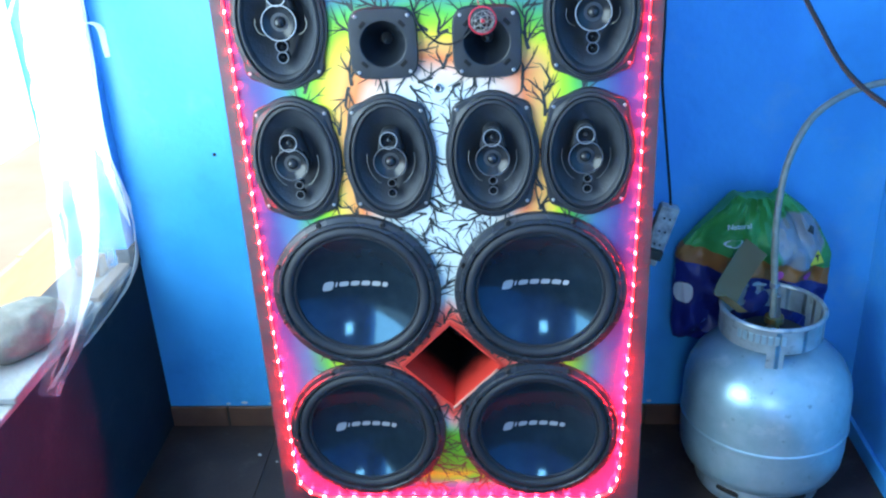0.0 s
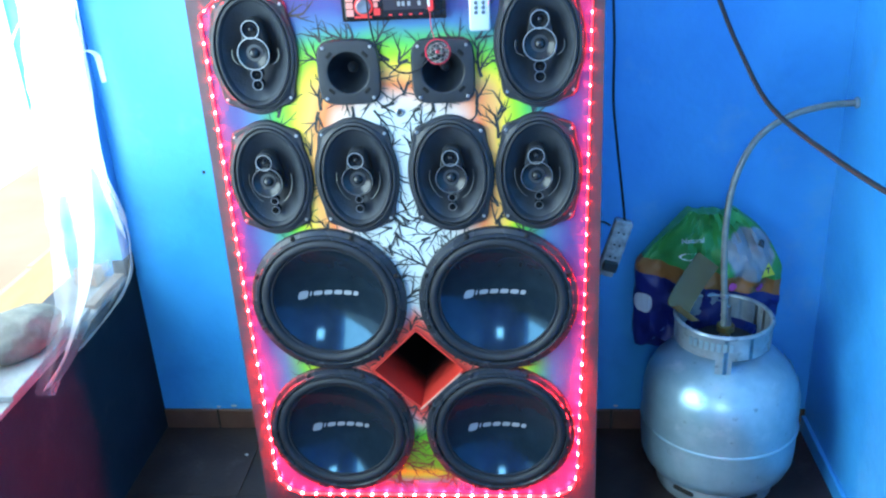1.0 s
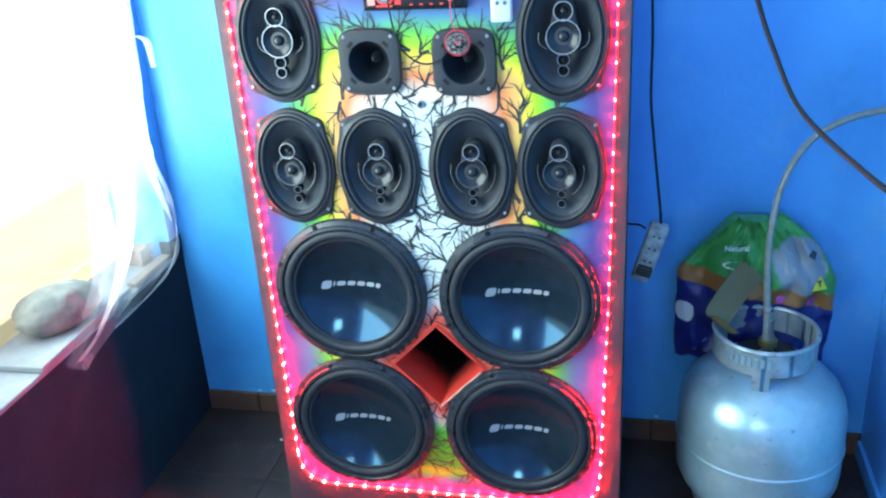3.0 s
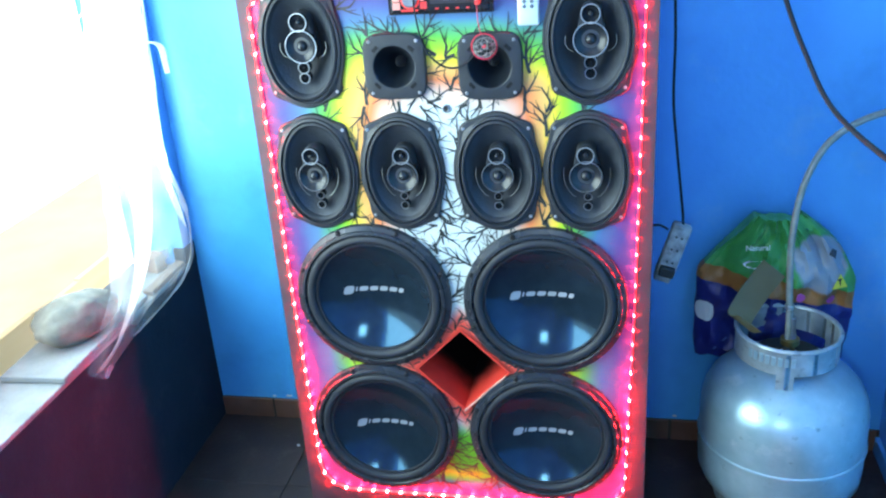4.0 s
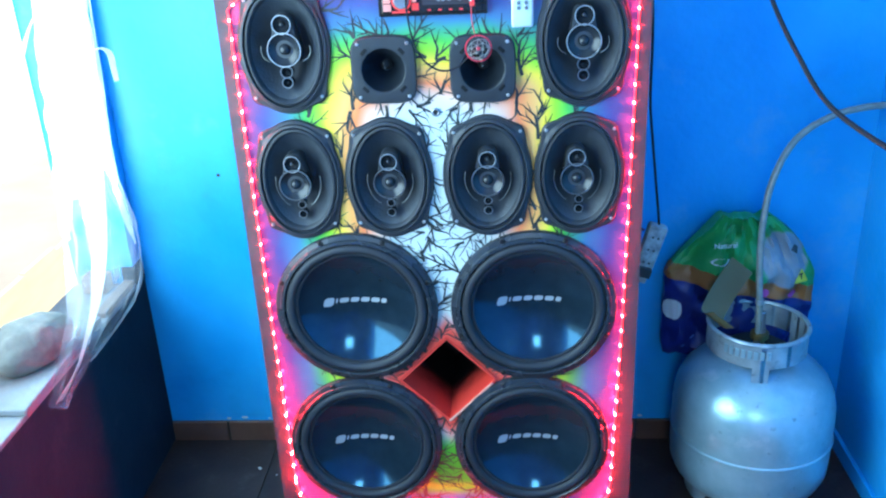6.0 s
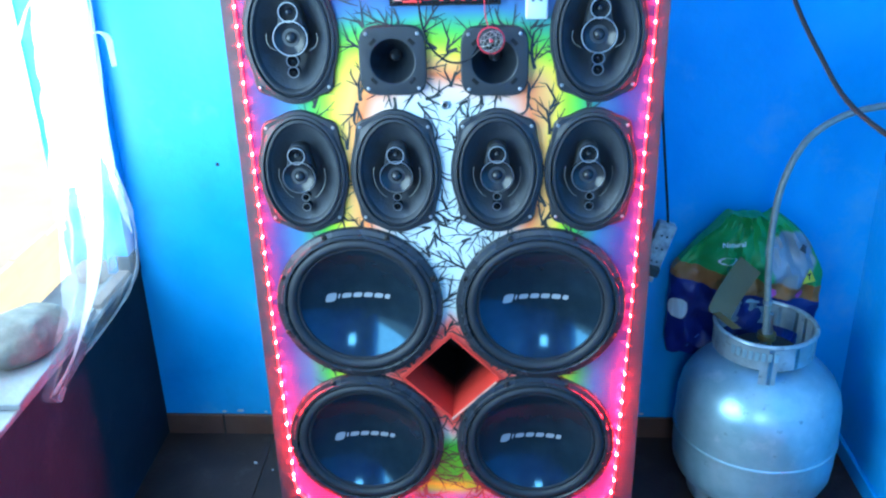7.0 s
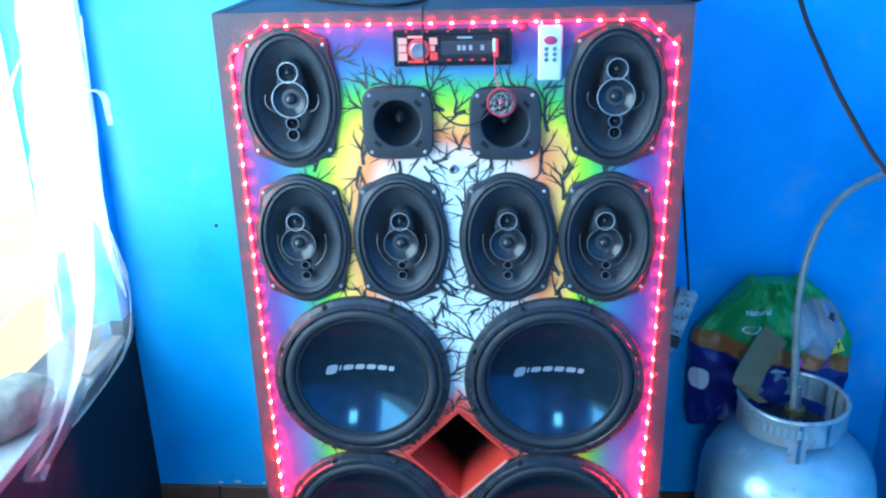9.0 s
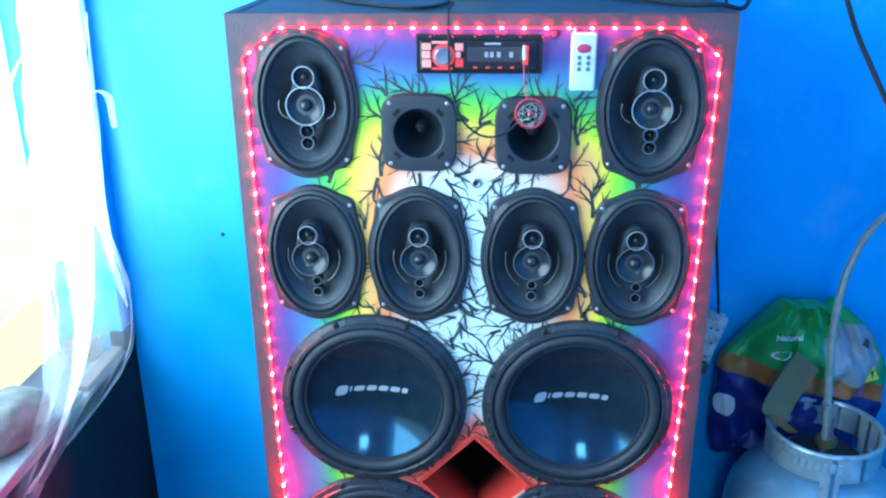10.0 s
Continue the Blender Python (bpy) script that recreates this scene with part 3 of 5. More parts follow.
# ---- loudspeakers ----
def screws(parent, spots, r, h, w, material, name="screw"):
    src = None
    for u, v in spots:
        if src is None:
            src = part(name, lathe([(r, 0), (r, h * 0.6), (r * 0.7, h), (r * 0.35, h), (r * 0.3, h * 0.6)], 12, False, True), material, parent, "", True, TO_FRONT)
            ob = src
        else:
            ob = new(name, src.data)
            ob.parent = parent
        ob.matrix_basis = Matrix.Translation((u, -w, v))


def cone_height(r):
    return -0.032 + 0.040 * (r / 0.1195) ** 2


def subwoofer(at, drop=0.0):
    x, z = at
    ob = thing("subwoofer", "round black subwoofer with a glossy dished cone and silver maker's mark", "subwoofer", (x, 0, z), "subwoofers in the cabinet")
    part("frame", lathe([(0.1645, 0.0005), (0.165, 0.009), (0.163, 0.0125), (0.1545, 0.0150), (0.1525, 0.0190), (0.1470, 0.0200), (0.1445, 0.0165), (0.143, 0.011), (0.144, -0.03)], 96), FLANGE, ob, "", True, TO_FRONT)
    roll = [(0.144, 0.0120)] + [(0.1340 + 0.0095 * math.cos(math.pi * k / 8), 0.0120 + 0.0085 * math.sin(math.pi * k / 8)) for k in range(1, 9)] + [(0.1235, 0.0115), (0.1225, 0.0130), (0.1200, 0.0130), (0.1190, 0.0075)]
    part("surround", lathe(roll, 96), RUBBER, ob, "", True, TO_FRONT)
    cone = part("cone", lathe([(0.1195, cone_height(0.1195))] + [(r, cone_height(r)) for r in (0.113, 0.105, 0.095, 0.085, 0.072, 0.058, 0.044, 0.03, 0.016, 0.006)], 72, False, True), GLOSS_CONE, ob, "glossy black dished cone", True, TO_FRONT)
    # the maker's mark as plain slanted bars, the first one taller
    marks = [(0.0225, 0.0085, -0.0105)] + [(w, 0.0052, -0.0052) for w in (0.0060, 0.0210, 0.0200, 0.0200, 0.0200, 0.0130)]
    u = -0.073
    for wd, high, low in marks:
        cx, cz = u + wd / 2, (high + low) / 2 + 0.002 - drop
        bar = []
        for p in oval((wd - 0.0024) / 2, (high - low) / 2, 24, 3.6):
            uu, vv = cx + p[0] + 0.28 * p[1], cz + p[1]
            bar.append((uu, vv, cone_height(math.hypot(uu, vv)) + 0.0011))
        part("mark", rings([bar], close_start=True), WORDMARK, cone, "", False, TO_FRONT)
        u += wd + 0.0014
    screws(ob, [(0.1585 * math.cos(radians(a)), 0.1585 * math.sin(radians(a))) for a in range(22, 382, 45)], 0.0055, 0.0058, 0.0122, DARK_SCREW, "bolt")
    return ob


def eared(a, b, h, ear, n=96):
    """An ellipse with four screw ears."""
    out = []
    for i in range(n):
        t = 2 * math.pi * i / n
        r = 1 / math.sqrt((math.cos(t) / a) ** 2 + (math.sin(t) / b) ** 2)
        away = min(abs((t - s + math.pi) % (2 * math.pi) - math.pi) for s in (0.958, 2.184, 4.1, 5.325))
        r += ear * math.exp(-(away / 0.17) ** 2)
        out.append((r * math.cos(t), r * math.sin(t), h))
    return out


def oval_speaker(at, ringed, shift=0.0):
    """A 6 x 9 inch car speaker; ringed: its tweeters have bright rings."""
    x, z = at
    look_of = "black oval car speaker with bright silver-ringed tweeters" if ringed else "black oval car speaker with four small dark tweeters"
    ob = thing("oval_speaker", look_of, "car speaker", (x, 0, z), "oval speakers in the cabinet")
    part("frame", rings([eared(0.0845, 0.1195, 0.0005, 0.0115), eared(0.0847, 0.1197, 0.005, 0.0115), eared(0.0825, 0.1175, 0.0085, 0.010), eared(0.079, 0.113, 0.0088, 0.004), eared(0.0775, 0.1115, 0.013, 0), eared(0.0735, 0.107, 0.014, 0), eared(0.0715, 0.105, 0.009, 0), eared(0.069, 0.101, -0.02, 0)]), BASKET, ob, "", True, TO_FRONT)
    part("surround", oval_rings([(0.0715, 0.105, 0.006, 2.05), (0.0695, 0.1025, 0.0105, 2.05), (0.066, 0.0985, 0.012, 2), (0.0625, 0.0945, 0.009, 2), (0.061, 0.0925, 0.003, 2)]), RUBBER, ob, "", True, TO_FRONT)
    part("cone", oval_rings([(0.0612, 0.0927, 0.0035, 2), (0.055, 0.083, -0.006, 2), (0.044, 0.066, -0.020, 2), (0.032, 0.044, -0.034, 2), (0.022, 0.024, -0.042, 2)], close_end=True), CONE, ob, "", True, TO_FRONT)
    top, mid = (0.043, -0.002) if ringed else (0.034, -0.008)
    # bridge: a keyhole-shaped plate that carries the tweeters
    def keyhole(grow, h):
        """Outline of the plate: a wide round foot under the large tweeter, narrowing to a round head."""
        pts, foot_r, head_r = [], 0.029 + grow, 0.0185 + grow
        for i in range(25):
            t = math.pi + 0.25 + (math.pi - 0.5) * i / 24
            pts.append((shift + foot_r * math.cos(t), mid + foot_r * math.sin(t), h))
        for i in range(17):
            t = -0.1 + (math.pi + 0.2) * i / 16
            pts.append((shift * 1.2 + head_r * math.cos(t), top + head_r * math.sin(t), h))
        return pts
    bridge = rings([keyhole(0.0, -0.034), keyhole(0.0, -0.003), keyhole(-0.0015, -0.001)], close_end=True)
    plate = part("tweeter_bridge", bridge, BRIDGE, ob, "", True, TO_FRONT)

    def unit(cy, r, rim, dome, rise, cx=0.0, h=0.001):
        ringm = lathe([(r, h + 0.0042), (r, h + 0.0055), (r - 0.0004, h + 0.0064), (r - 0.0014, h + 0.0064), (r - 0.0020, h + 0.005)], 36)
        ringm.transform(Matrix.Translation((cx, cy, 0)))
        o = part("tweeter", ringm, rim, plate, "", True, TO_FRONT)
        dm = lathe([(r - 0.0003, h - 0.012), (r - 0.0003, h + 0.0044), (r - 0.0022, h + 0.0050), (r * 0.82, h + 0.001), (r * 0.52, h - 0.004), (r * 0.34, h - 0.005), (r * 0.28, h + rise * 0.3), (r * 0.18, h + rise * 0.8), (r * 0.07, h + rise)], 32, False, True)
        dm.transform(Matrix.Translation((cx, cy, 0)))
        part("dome", dm, dome, o, "", True, TO_FRONT)

    ring_mid, ring_small = SILVER if ringed else GREY_RING, GREY_RING
    unit(top, 0.0175 if ringed else 0.0165, SILVER, SMOKE, 0.006, shift * 1.2, 0.004)
    unit(mid, 0.0310, ring_mid, SMOKE, 0.007, shift, 0.003)
    unit(mid - 0.040, 0.0115 if ringed else 0.008, ring_small, SMOKE, 0.005)
    unit(mid - 0.0595, 0.0105 if ringed else 0.0085, ring_small, SMOKE, 0.005)
    for s in (-1, 1):
        arm = [(s * 0.0425, 0.004, mid + 0.014), (s * 0.0435, 0.002, mid - 0.004), (s * 0.038, 0.002, mid - 0.024), (s * 0.027, 0.004, mid - 0.040), (s * 0.020, 0.004, mid - 0.044)]
        if ringed:
            arm = [(s * 0.0440, 0, mid + 0.006), (s * 0.0450, 0, mid - 0.006), (s * 0.040, 0, mid - 0.017), (s * 0.030, 0, mid - 0.023)]
        part("lead_wire", tube(smooth_line([(a + shift * 0.6, 0.005, c) for a, b, c in arm], 6), 0.0008, 6), WIRE_GREY, plate)
    screws(ob, [(a * 0.0615, b * 0.0875) for a in (-1, 1) for b in (-1, 1)], 0.0032, 0.0026, 0.0085, SCREW)
    return ob


def horn_tweeter(at):
    x, z = at
    ob = thing("horn_tweeter", "square black horn tweeter with a round mouth and corner screws", "tweeter", (x, 0, z), "horn tweeters in the cabinet")
    part("frame", oval_rings([(0.059, 0.061, 0.0005, 4.6), (0.0592, 0.0612, 0.010, 4.6), (0.057, 0.059, 0.0135, 4.4), (0.050, 0.051, 0.0145, 3.2), (0.0405, 0.0405, 0.0145, 2), (0.0385, 0.0385, 0.0125, 2)], 64), BASKET, ob, "", True, TO_FRONT)
    part("horn", lathe([(0.0385, 0.0125), (0.036, 0.006), (0.031, -0.006), (0.025, -0.020), (0.018, -0.034), (0.008, -0.043)], 48, False, True), HORN_BLACK, ob, "", True, TO_FRONT)
    part("phase_plug", lathe([(0.011, -0.042), (0.007, -0.026), (0.003, -0.014), (0.0012, -0.012)], 16, False, True), BRIDGE, ob, "", True, TO_FRONT)
    for a in (45, 135, 225, 315):
        u, v = 0.0478 * math.cos(radians(a)), 0.0478 * math.sin(radians(a))
        s = block(-0.0068, 0.0068, -0.0034, 0.0034, 0.0135, 0.0154, 0.0006, 1)
        s.transform(Matrix.Translation((u, v, 0)) @ Matrix.Rotation(radians(a + 90), 4, "Z"))
        part("slot", s, INNER_BLACK, ob, "", False, TO_FRONT)
    screws(ob, [(a * 0.0447, b * 0.0478) for a in (-1, 1) for b in (-1, 1)], 0.0032, 0.0026, 0.0135, SCREW)
    return ob


for k, at in enumerate(SUBS):
    subwoofer(at, 0.011 if k > 1 else 0.0)
for k, at in enumerate(OVALS):
    oval_speaker(at, k < 2, (0, 0, -0.009, 0.0, 0.0, -0.004)[k])
for at in HORNS:
    horn_tweeter(at)


# ---- airbrushed branches on the front ----
def covered(x, z, grow=0.0):
    for a, b in SUBS:
        if math.hypot(x - a, z - b) < 0.152 + grow:
            return True
    for a, b in OVALS:
        if abs((x - a) / 0.08) ** 2.4 + abs((z - b) / 0.112) ** 2.4 < 1:
            return True
    for a, b in HORNS:
        if max(abs(x - a), abs(z - b)) < 0.053:
            return True
    return abs(x) + abs(z - PORT_Z) < PORT_R + 0.006


def branches():
    """Bare twigs that grow out from behind the speakers: a gently bent stem with forward shoots that alternate and shorten towards the tip."""
    rng = random.Random(11)
    bm = bmesh.new()
    centres = SUBS + OVALS + HORNS + [(0.0, PORT_Z)]

    taken, count = {}, itertools.count()

    def stroke(x, z, way, length, width, depth, bend, parent=None):
        me = next(count)
        steps = max(5, int(length / 0.004))
        last, side = None, rng.choice((-1, 1))
        gap = rng.randint(2, 4)
        for i in range(steps + 1):
            w = width * (1 - 0.72 * i / steps) / 2
            nx, nz = -math.sin(way), math.cos(way)
            cell = (round(x / 0.0038), round(z / 0.0038))
            if i > 4 and taken.get(cell, me) not in (me, parent):
                break
            taken.setdefault(cell, me)
            ok = not covered(x, z) and abs(x) < 0.335 and 0.11 < z < 1.235
            y = -0.0012 - 0.0002 * depth
            here = (bm.verts.new((x + nx * w, y, z + nz * w)), bm.verts.new((x - nx * w, y, z - nz * w))) if ok else None
            if here and last:
                bm.faces.new((last[0], last[1], here[1], here[0]))
            last = here
            gap -= 1
            if depth < 2 and gap <= 0 and i < steps - 2:
                left = length * (1 - i / steps)
                stroke(x, z, way + side * rng.uniform(0.5, 0.8), min(0.052, left * rng.uniform(0.55, 0.8) + 0.006) * (1 if depth == 0 else 0.7), width * 0.72 * (1 - 0.5 * i / steps), depth + 1, side * rng.uniform(-0.035, 0.015), me)
                side, gap = -side, rng.randint(3, 4) + 2 * depth
            way += bend + rng.uniform(-0.05, 0.05)
            x += math.cos(way) * length / steps
            z += math.sin(way) * length / steps

    roots = []
    for _ in range(6000):
        x, z = rng.gauss(0, 0.15), rng.uniform(0.12, 1.20)
        if abs(x) > 0.25 or covered(x, z) or (z > 1.15 and abs(x) < 0.15):
            continue
        core = abs(x) < 0.11
        if not core and rng.random() < 0.5:
            continue
        if all(math.hypot(x - a, z - b) > (0.029 if core else 0.037) for a, b in roots):
            roots.append((x, z))
    for x, z in roots:
        a, b = min(centres, key=lambda c: math.hypot(x - c[0], z - c[1]))
        away = math.atan2(z - b, x - a)
        way = away + rng.gauss(0, 0.55) if rng.random() < 0.75 else math.pi / 2 + rng.gauss(0, 0.8)
        back = 0.028
        stroke(x - back * math.cos(way), z - back * math.sin(way), way, rng.uniform(0.07, 0.11), rng.uniform(0.0050, 0.0064), 0, rng.uniform(-0.055, 0.055))
    return bm


tagged(part("branch_painting", branches(), BRANCH, cabinet, "black airbrushed bare branches"), kind="stuff")

# small lock ring in the middle of the front
lock = thing("lock_ring", "small metal lock ring set in the painted front", "lock", (0, 0, 1.003))
part("ring", lathe([(0.0075, 0.0), (0.008, 0.003), (0.006, 0.0045), (0.0045, 0.003)], 24), GREY_RING, lock, "", True, TO_FRONT)
part("keyhole", lathe([(0.0047, 0.0028), (0.003, 0.002)], 20, False, True), STRIP_DARK, lock, "", True, TO_FRONT)

# ---- car radio ----
radio = thing("car_radio", "black car radio with red lit buttons, set in the cabinet's front", "car radio", (0.004, 0, 1.2075))
part("trim_frame", merge(block(-0.095, 0.095, -0.012, -0.0005, -0.029, -0.0245, 0.001, 1), block(-0.095, 0.095, -0.012, -0.0005, 0.0205, 0.029, 0.001, 1),
                         block(-0.095, -0.089, -0.012, -0.0005, -0.0245, 0.0205, 0.001, 1), block(0.087, 0.095, -0.012, -0.0005, -0.0245, 0.0205, 0.001, 1)), RADIO_BLACK, radio)
part("faceplate", block(-0.089, 0.087, -0.014, -0.001, -0.0245, 0.0205, 0.002, 2), RADIO_BLACK, radio)
dial = part("volume_dial", lathe([(0.0135, 0.013), (0.0135, 0.020), (0.011, 0.023), (0.004, 0.0225)], 32, False, True), GREY_RING, radio, "grey volume dial", True, Matrix.Translation((-0.054, 0, -0.002)) @ TO_FRONT)
part("dial_ring", lathe([(0.0175, 0.0135), (0.0175, 0.0158), (0.014, 0.0158)], 36), RADIO_RED_GLOW, radio, "red backlit ring", True, Matrix.Translation((-0.054, 0, -0.002)) @ TO_FRONT)
for i, (u0, u1, v0, v1) in enumerate(((-0.086, -0.0725, 0.0065, 0.0165), (-0.086, -0.0735, -0.006, 0.005), (-0.086, -0.0725, -0.0195, -0.0075), (-0.0715, -0.045, 0.0160, 0.0195), (-0.0365, -0.024, 0.0055, 0.0165), (-0.0360, -0.024, -0.019, -0.0065), (-0.0715, -0.04, -0.0230, -0.0195), (-0.0355, -0.028, -0.005, 0.004))):
    part("button", block(u0, u1, -0.0155, -0.013, v0, v1, 0.0008, 1), RADIO_RED_GLOW if i in (5, 6) else RADIO_PALE, radio)
screen = part("display", block(-0.018, 0.064, -0.0155, -0.013, -0.011, 0.0105, 0.0008, 1), DISPLAY, radio, "dark display with pale digits")
for u in (0.008, 0.016, 0.0265, 0.045):
    part("digit", block(u, u + 0.0055, -0.0165, -0.0152, -0.004, 0.004, 0.0004, 1), DIGIT, screen)
for i in range(9):
    part("preset_button", block(-0.018 + i * 0.0092, -0.0118 + i * 0.0092, -0.0158, -0.013, -0.0205, -0.0180, 0.0006, 1), RADIO_RED_GLOW if i % 2 else RADIO_BLACK, radio)
part("maker_bar", block(0.008, 0.032, -0.0148, -0.0138, 0.0145, 0.0172, 0.0003, 1), WORDMARK, radio)
# glowing spots imitate the light strip's reflections in the trim
for i in range(6):
    part("strip_glint", block(-0.0748 + i * 0.0335, -0.0720 + i * 0.0335, -0.0132, -0.0115, 0.0248, 0.0270, 0.0006, 1), RADIO_RED_GLOW, radio)

stick = thing("usb_stick", "red and white memory stick plugged into the radio", "memory stick", (0.073, -0.014, 1.207))
# the body is given the radio's glowing red
part("body", block(-0.004, 0.004, -0.018, 0.0, -0.012, 0.014, 0.001, 1), RADIO_RED_GLOW, stick)
part("cap", block(-0.0045, 0.0, -0.0195, -0.002, -0.004, 0.015, 0.001, 1), REMOTE_WHITE, stick)

# ---- red toggle and remote control ----
toggle = thing("toggle_button", "small red push button beside the radio", "button", (0.116, 0, 1.236))
part("bezel", lathe([(0.0065, 0), (0.0065, 0.003), (0.0048, 0.0035)], 20), DARK_SCREW, toggle, "", True, TO_FRONT)
part("cap", lathe([(0.0048, 0.003), (0.0045, 0.006), (0.002, 0.007)], 20, False, True), BUTTON_RED, toggle, "", True, TO_FRONT)

remote = thing("remote_control", "white remote control with red and grey buttons, fixed on the front", "remote control", (0.1595, 0, 1.196))
part("body", block(-0.019, 0.019, -0.013, -0.0005, -0.0435, 0.0435, 0.004, 3), REMOTE_WHITE, remote, "", True)
part("red_button", oval_rings([(0.0105, 0.0068, 0.0125, 2), (0.0105, 0.0068, 0.0142, 2), (0.009, 0.0055, 0.015, 2)], 28, close_end=True), BUTTON_RED, remote, "red oval button", True, Matrix.Translation((0, 0, 0.0205)) @ TO_FRONT)
for u in (-0.0066, 0.0066):
    for v in (0.007, -0.0015, -0.010):
        part("button", lathe([(0.0034, 0.0125), (0.0034, 0.0142), (0.0024, 0.0148)], 16, False, True), BUTTON_GREY, remote, "", True, Matrix.Translation((u, 0, v)) @ TO_FRONT)
part("aerial", lathe([(0.0022, 0), (0.0022, 0.006), (0.0012, 0.008)], 12, True, True), REMOTE_WHITE, remote, "", True, Matrix.Translation((-0.014, -0.007, 0.043)))

# ---- wire ball hanging from the radio on a lead ----
ball = thing("wire_ball", "small red and grey wire ornament hanging from the memory stick", "ornament", (0.082, -0.03, 1.122))
part("rim", tube([(0.0225 * math.cos(2 * math.pi * k / 40), 0, 0.0225 * math.sin(2 * math.pi * k / 40)) for k in range(40)], 0.0012, 6, closed=True), RED_WIRE, ball, "red rim", True)


def lattice():
    """The edges of a small geodesic ball."""
    ico = bmesh.new()
    bmesh.ops.create_icosphere(ico, subdivisions=2, radius=0.0205)
    lines = [tuple(v.co.copy() for v in e.verts) for e in ico.edges if (e.verts[0].co + e.verts[1].co).z > -0.002]
    ico.free()
    return [tube(line, 0.0006, 5) for line in lines]


spin = Matrix.Rotation(0.5, 4, "X") @ Matrix.Rotation(0.3, 4, "Z")
part("lattice", merge(*lattice()), WIRE_GREY, ball, "grey wire lattice", False, spin @ Matrix.Rotation(radians(90), 4, "X"))
part("core", lathe([(0.0, -0.004), (0.004, -0.002), (0.004, 0.002), (0.0, 0.004)], 10), RED_WIRE, ball)
for du in (-0.004, 0.005):
    part("cord", tube(smooth_line([(du * 1.2, 0.0, 0.022), (-0.006 + du, 0.004, 0.045), (-0.009 + du * 0.5, 0.006, 0.075)], 6), 0.0009, 6), RED_WIRE if du < 0 else BLACK_CORD, ball)

lead = thing("aux_lead", "thin black lead looping down over the radio from the cabinet's top", "cable", (-0.041, -0.012, 1.27))
pts = [(-0.041, 0.10, 1.2715), (-0.041, 0.03, 1.2725), (-0.041, -0.004, 1.2735), (-0.0412, -0.024, 1.262), (-0.041, -0.027, 1.22), (-0.040, -0.026, 1.186), (-0.034, -0.026, 1.145), (-0.022, -0.026, 1.112), (0.0, -0.024, 1.090), (0.022, -0.022, 1.083), (0.045, -0.024, 1.090), (0.066, -0.028, 1.110)]
part("cable", tube(smooth_line([Vector(p) - Vector((-0.041, -0.012, 1.27)) for p in pts], 8), 0.0017, 8), BLACK_CORD, lead, "", True)

top_cord = thing("loose_cord", "loose black cord lying over the cabinet's top", "cable", (0.3, 0.06, CAB_TOP))
part("cable", tube(smooth_line([(-0.10, 0.16, 0.004), (-0.03, 0.06, 0.004), (0.02, 0.0, 0.004), (0.065, -0.02, 0.006), (0.10, -0.01, 0.0), (0.125, 0.06, 0.02), (0.13, 0.16, 0.06)], 8), 0.0035, 8), BLACK_CORD, top_cord, "", True)

flat_lead = thing("power_lead", "black power lead lying in a curve on the cabinet's top", "cable", (-0.1, 0.06, CAB_TOP))
part("cable", tube(smooth_line([(-0.17, 0.15, 0.0032), (-0.13, 0.08, 0.0032), (-0.07, 0.015, 0.0032), (0.0, -0.035, 0.0032), (0.04, 0.0, 0.0032), (0.05, 0.1, 0.0032), (0.02, 0.18, 0.0032)], 8), 0.0032, 8), BLACK_CORD, flat_lead, "", True)
adapter = thing("power_adapter", "white plastic power adapter lying on the cabinet's top", "power adapter", (-0.265, 0.268, CAB_TOP))
part("body", block(-0.03, 0.03, -0.02, 0.03, 0.0, 0.03, 0.004, 2), REMOTE_WHITE, adapter)
part("plug", block(0.031, 0.055, -0.012, 0.016, 0.004, 0.022, 0.003, 2), STRIP_DARK, adapter, "black plug")
# blue in the tub's colour stands for light caught by clear plastic
tub = thing("plastic_tub", "small tub on the cabinet's top, coloured blue for light caught by clear plastic", "tub", (-0.012, 0.225, CAB_TOP))
part("body", oval_rings([(0.032, 0.032, 0.0, 4.0), (0.037, 0.037, 0.004, 4.0), (0.042, 0.042, 0.06, 4.0), (0.040, 0.040, 0.06, 4.0), (0.034, 0.034, 0.006, 4.0)], 40, close_start=True, close_end=True), mat("pale blue plastic", (0.25, 0.58, 0.66), 0.18, second=(0.36, 0.68, 0.74), scale=20, coat=0.4), tub, "", True)

# ---- power strip hanging beside the cabinet ----
pstrip = thing("power_strip", "scuffed grey power strip hanging by its cable beside the cabinet", "power strip", (0.436, 0.2, 0.63))
tip = Matrix.Rotation(radians(17), 4, "Y")
part("body", block(-0.0205, 0.0205, -0.014, 0.014, -0.062, 0.062, 0.006, 2), STRIP_BODY, pstrip, "", True, tip)
for k in range(3):
    for u in (-0.006, 0.006):
        part("socket_hole", lathe([(0.0026, 0.0135), (0.0026, 0.0148)], 12, False, True), STRIP_DARK, pstrip, "", False, tip @ Matrix.Translation((u, 0, 0.035 - k * 0.03)) @ TO_FRONT)
plug = part("plug", block(-0.016, 0.016, -0.03, -0.013, -0.056, -0.034, 0.003, 2), STRIP_DARK, pstrip, "black plug", False, tip)
part("end_cap", block(-0.019, 0.016, -0.013, 0.013, -0.076, -0.061, 0.004, 2), STRIP_BODY, pstrip, "", False, tip)
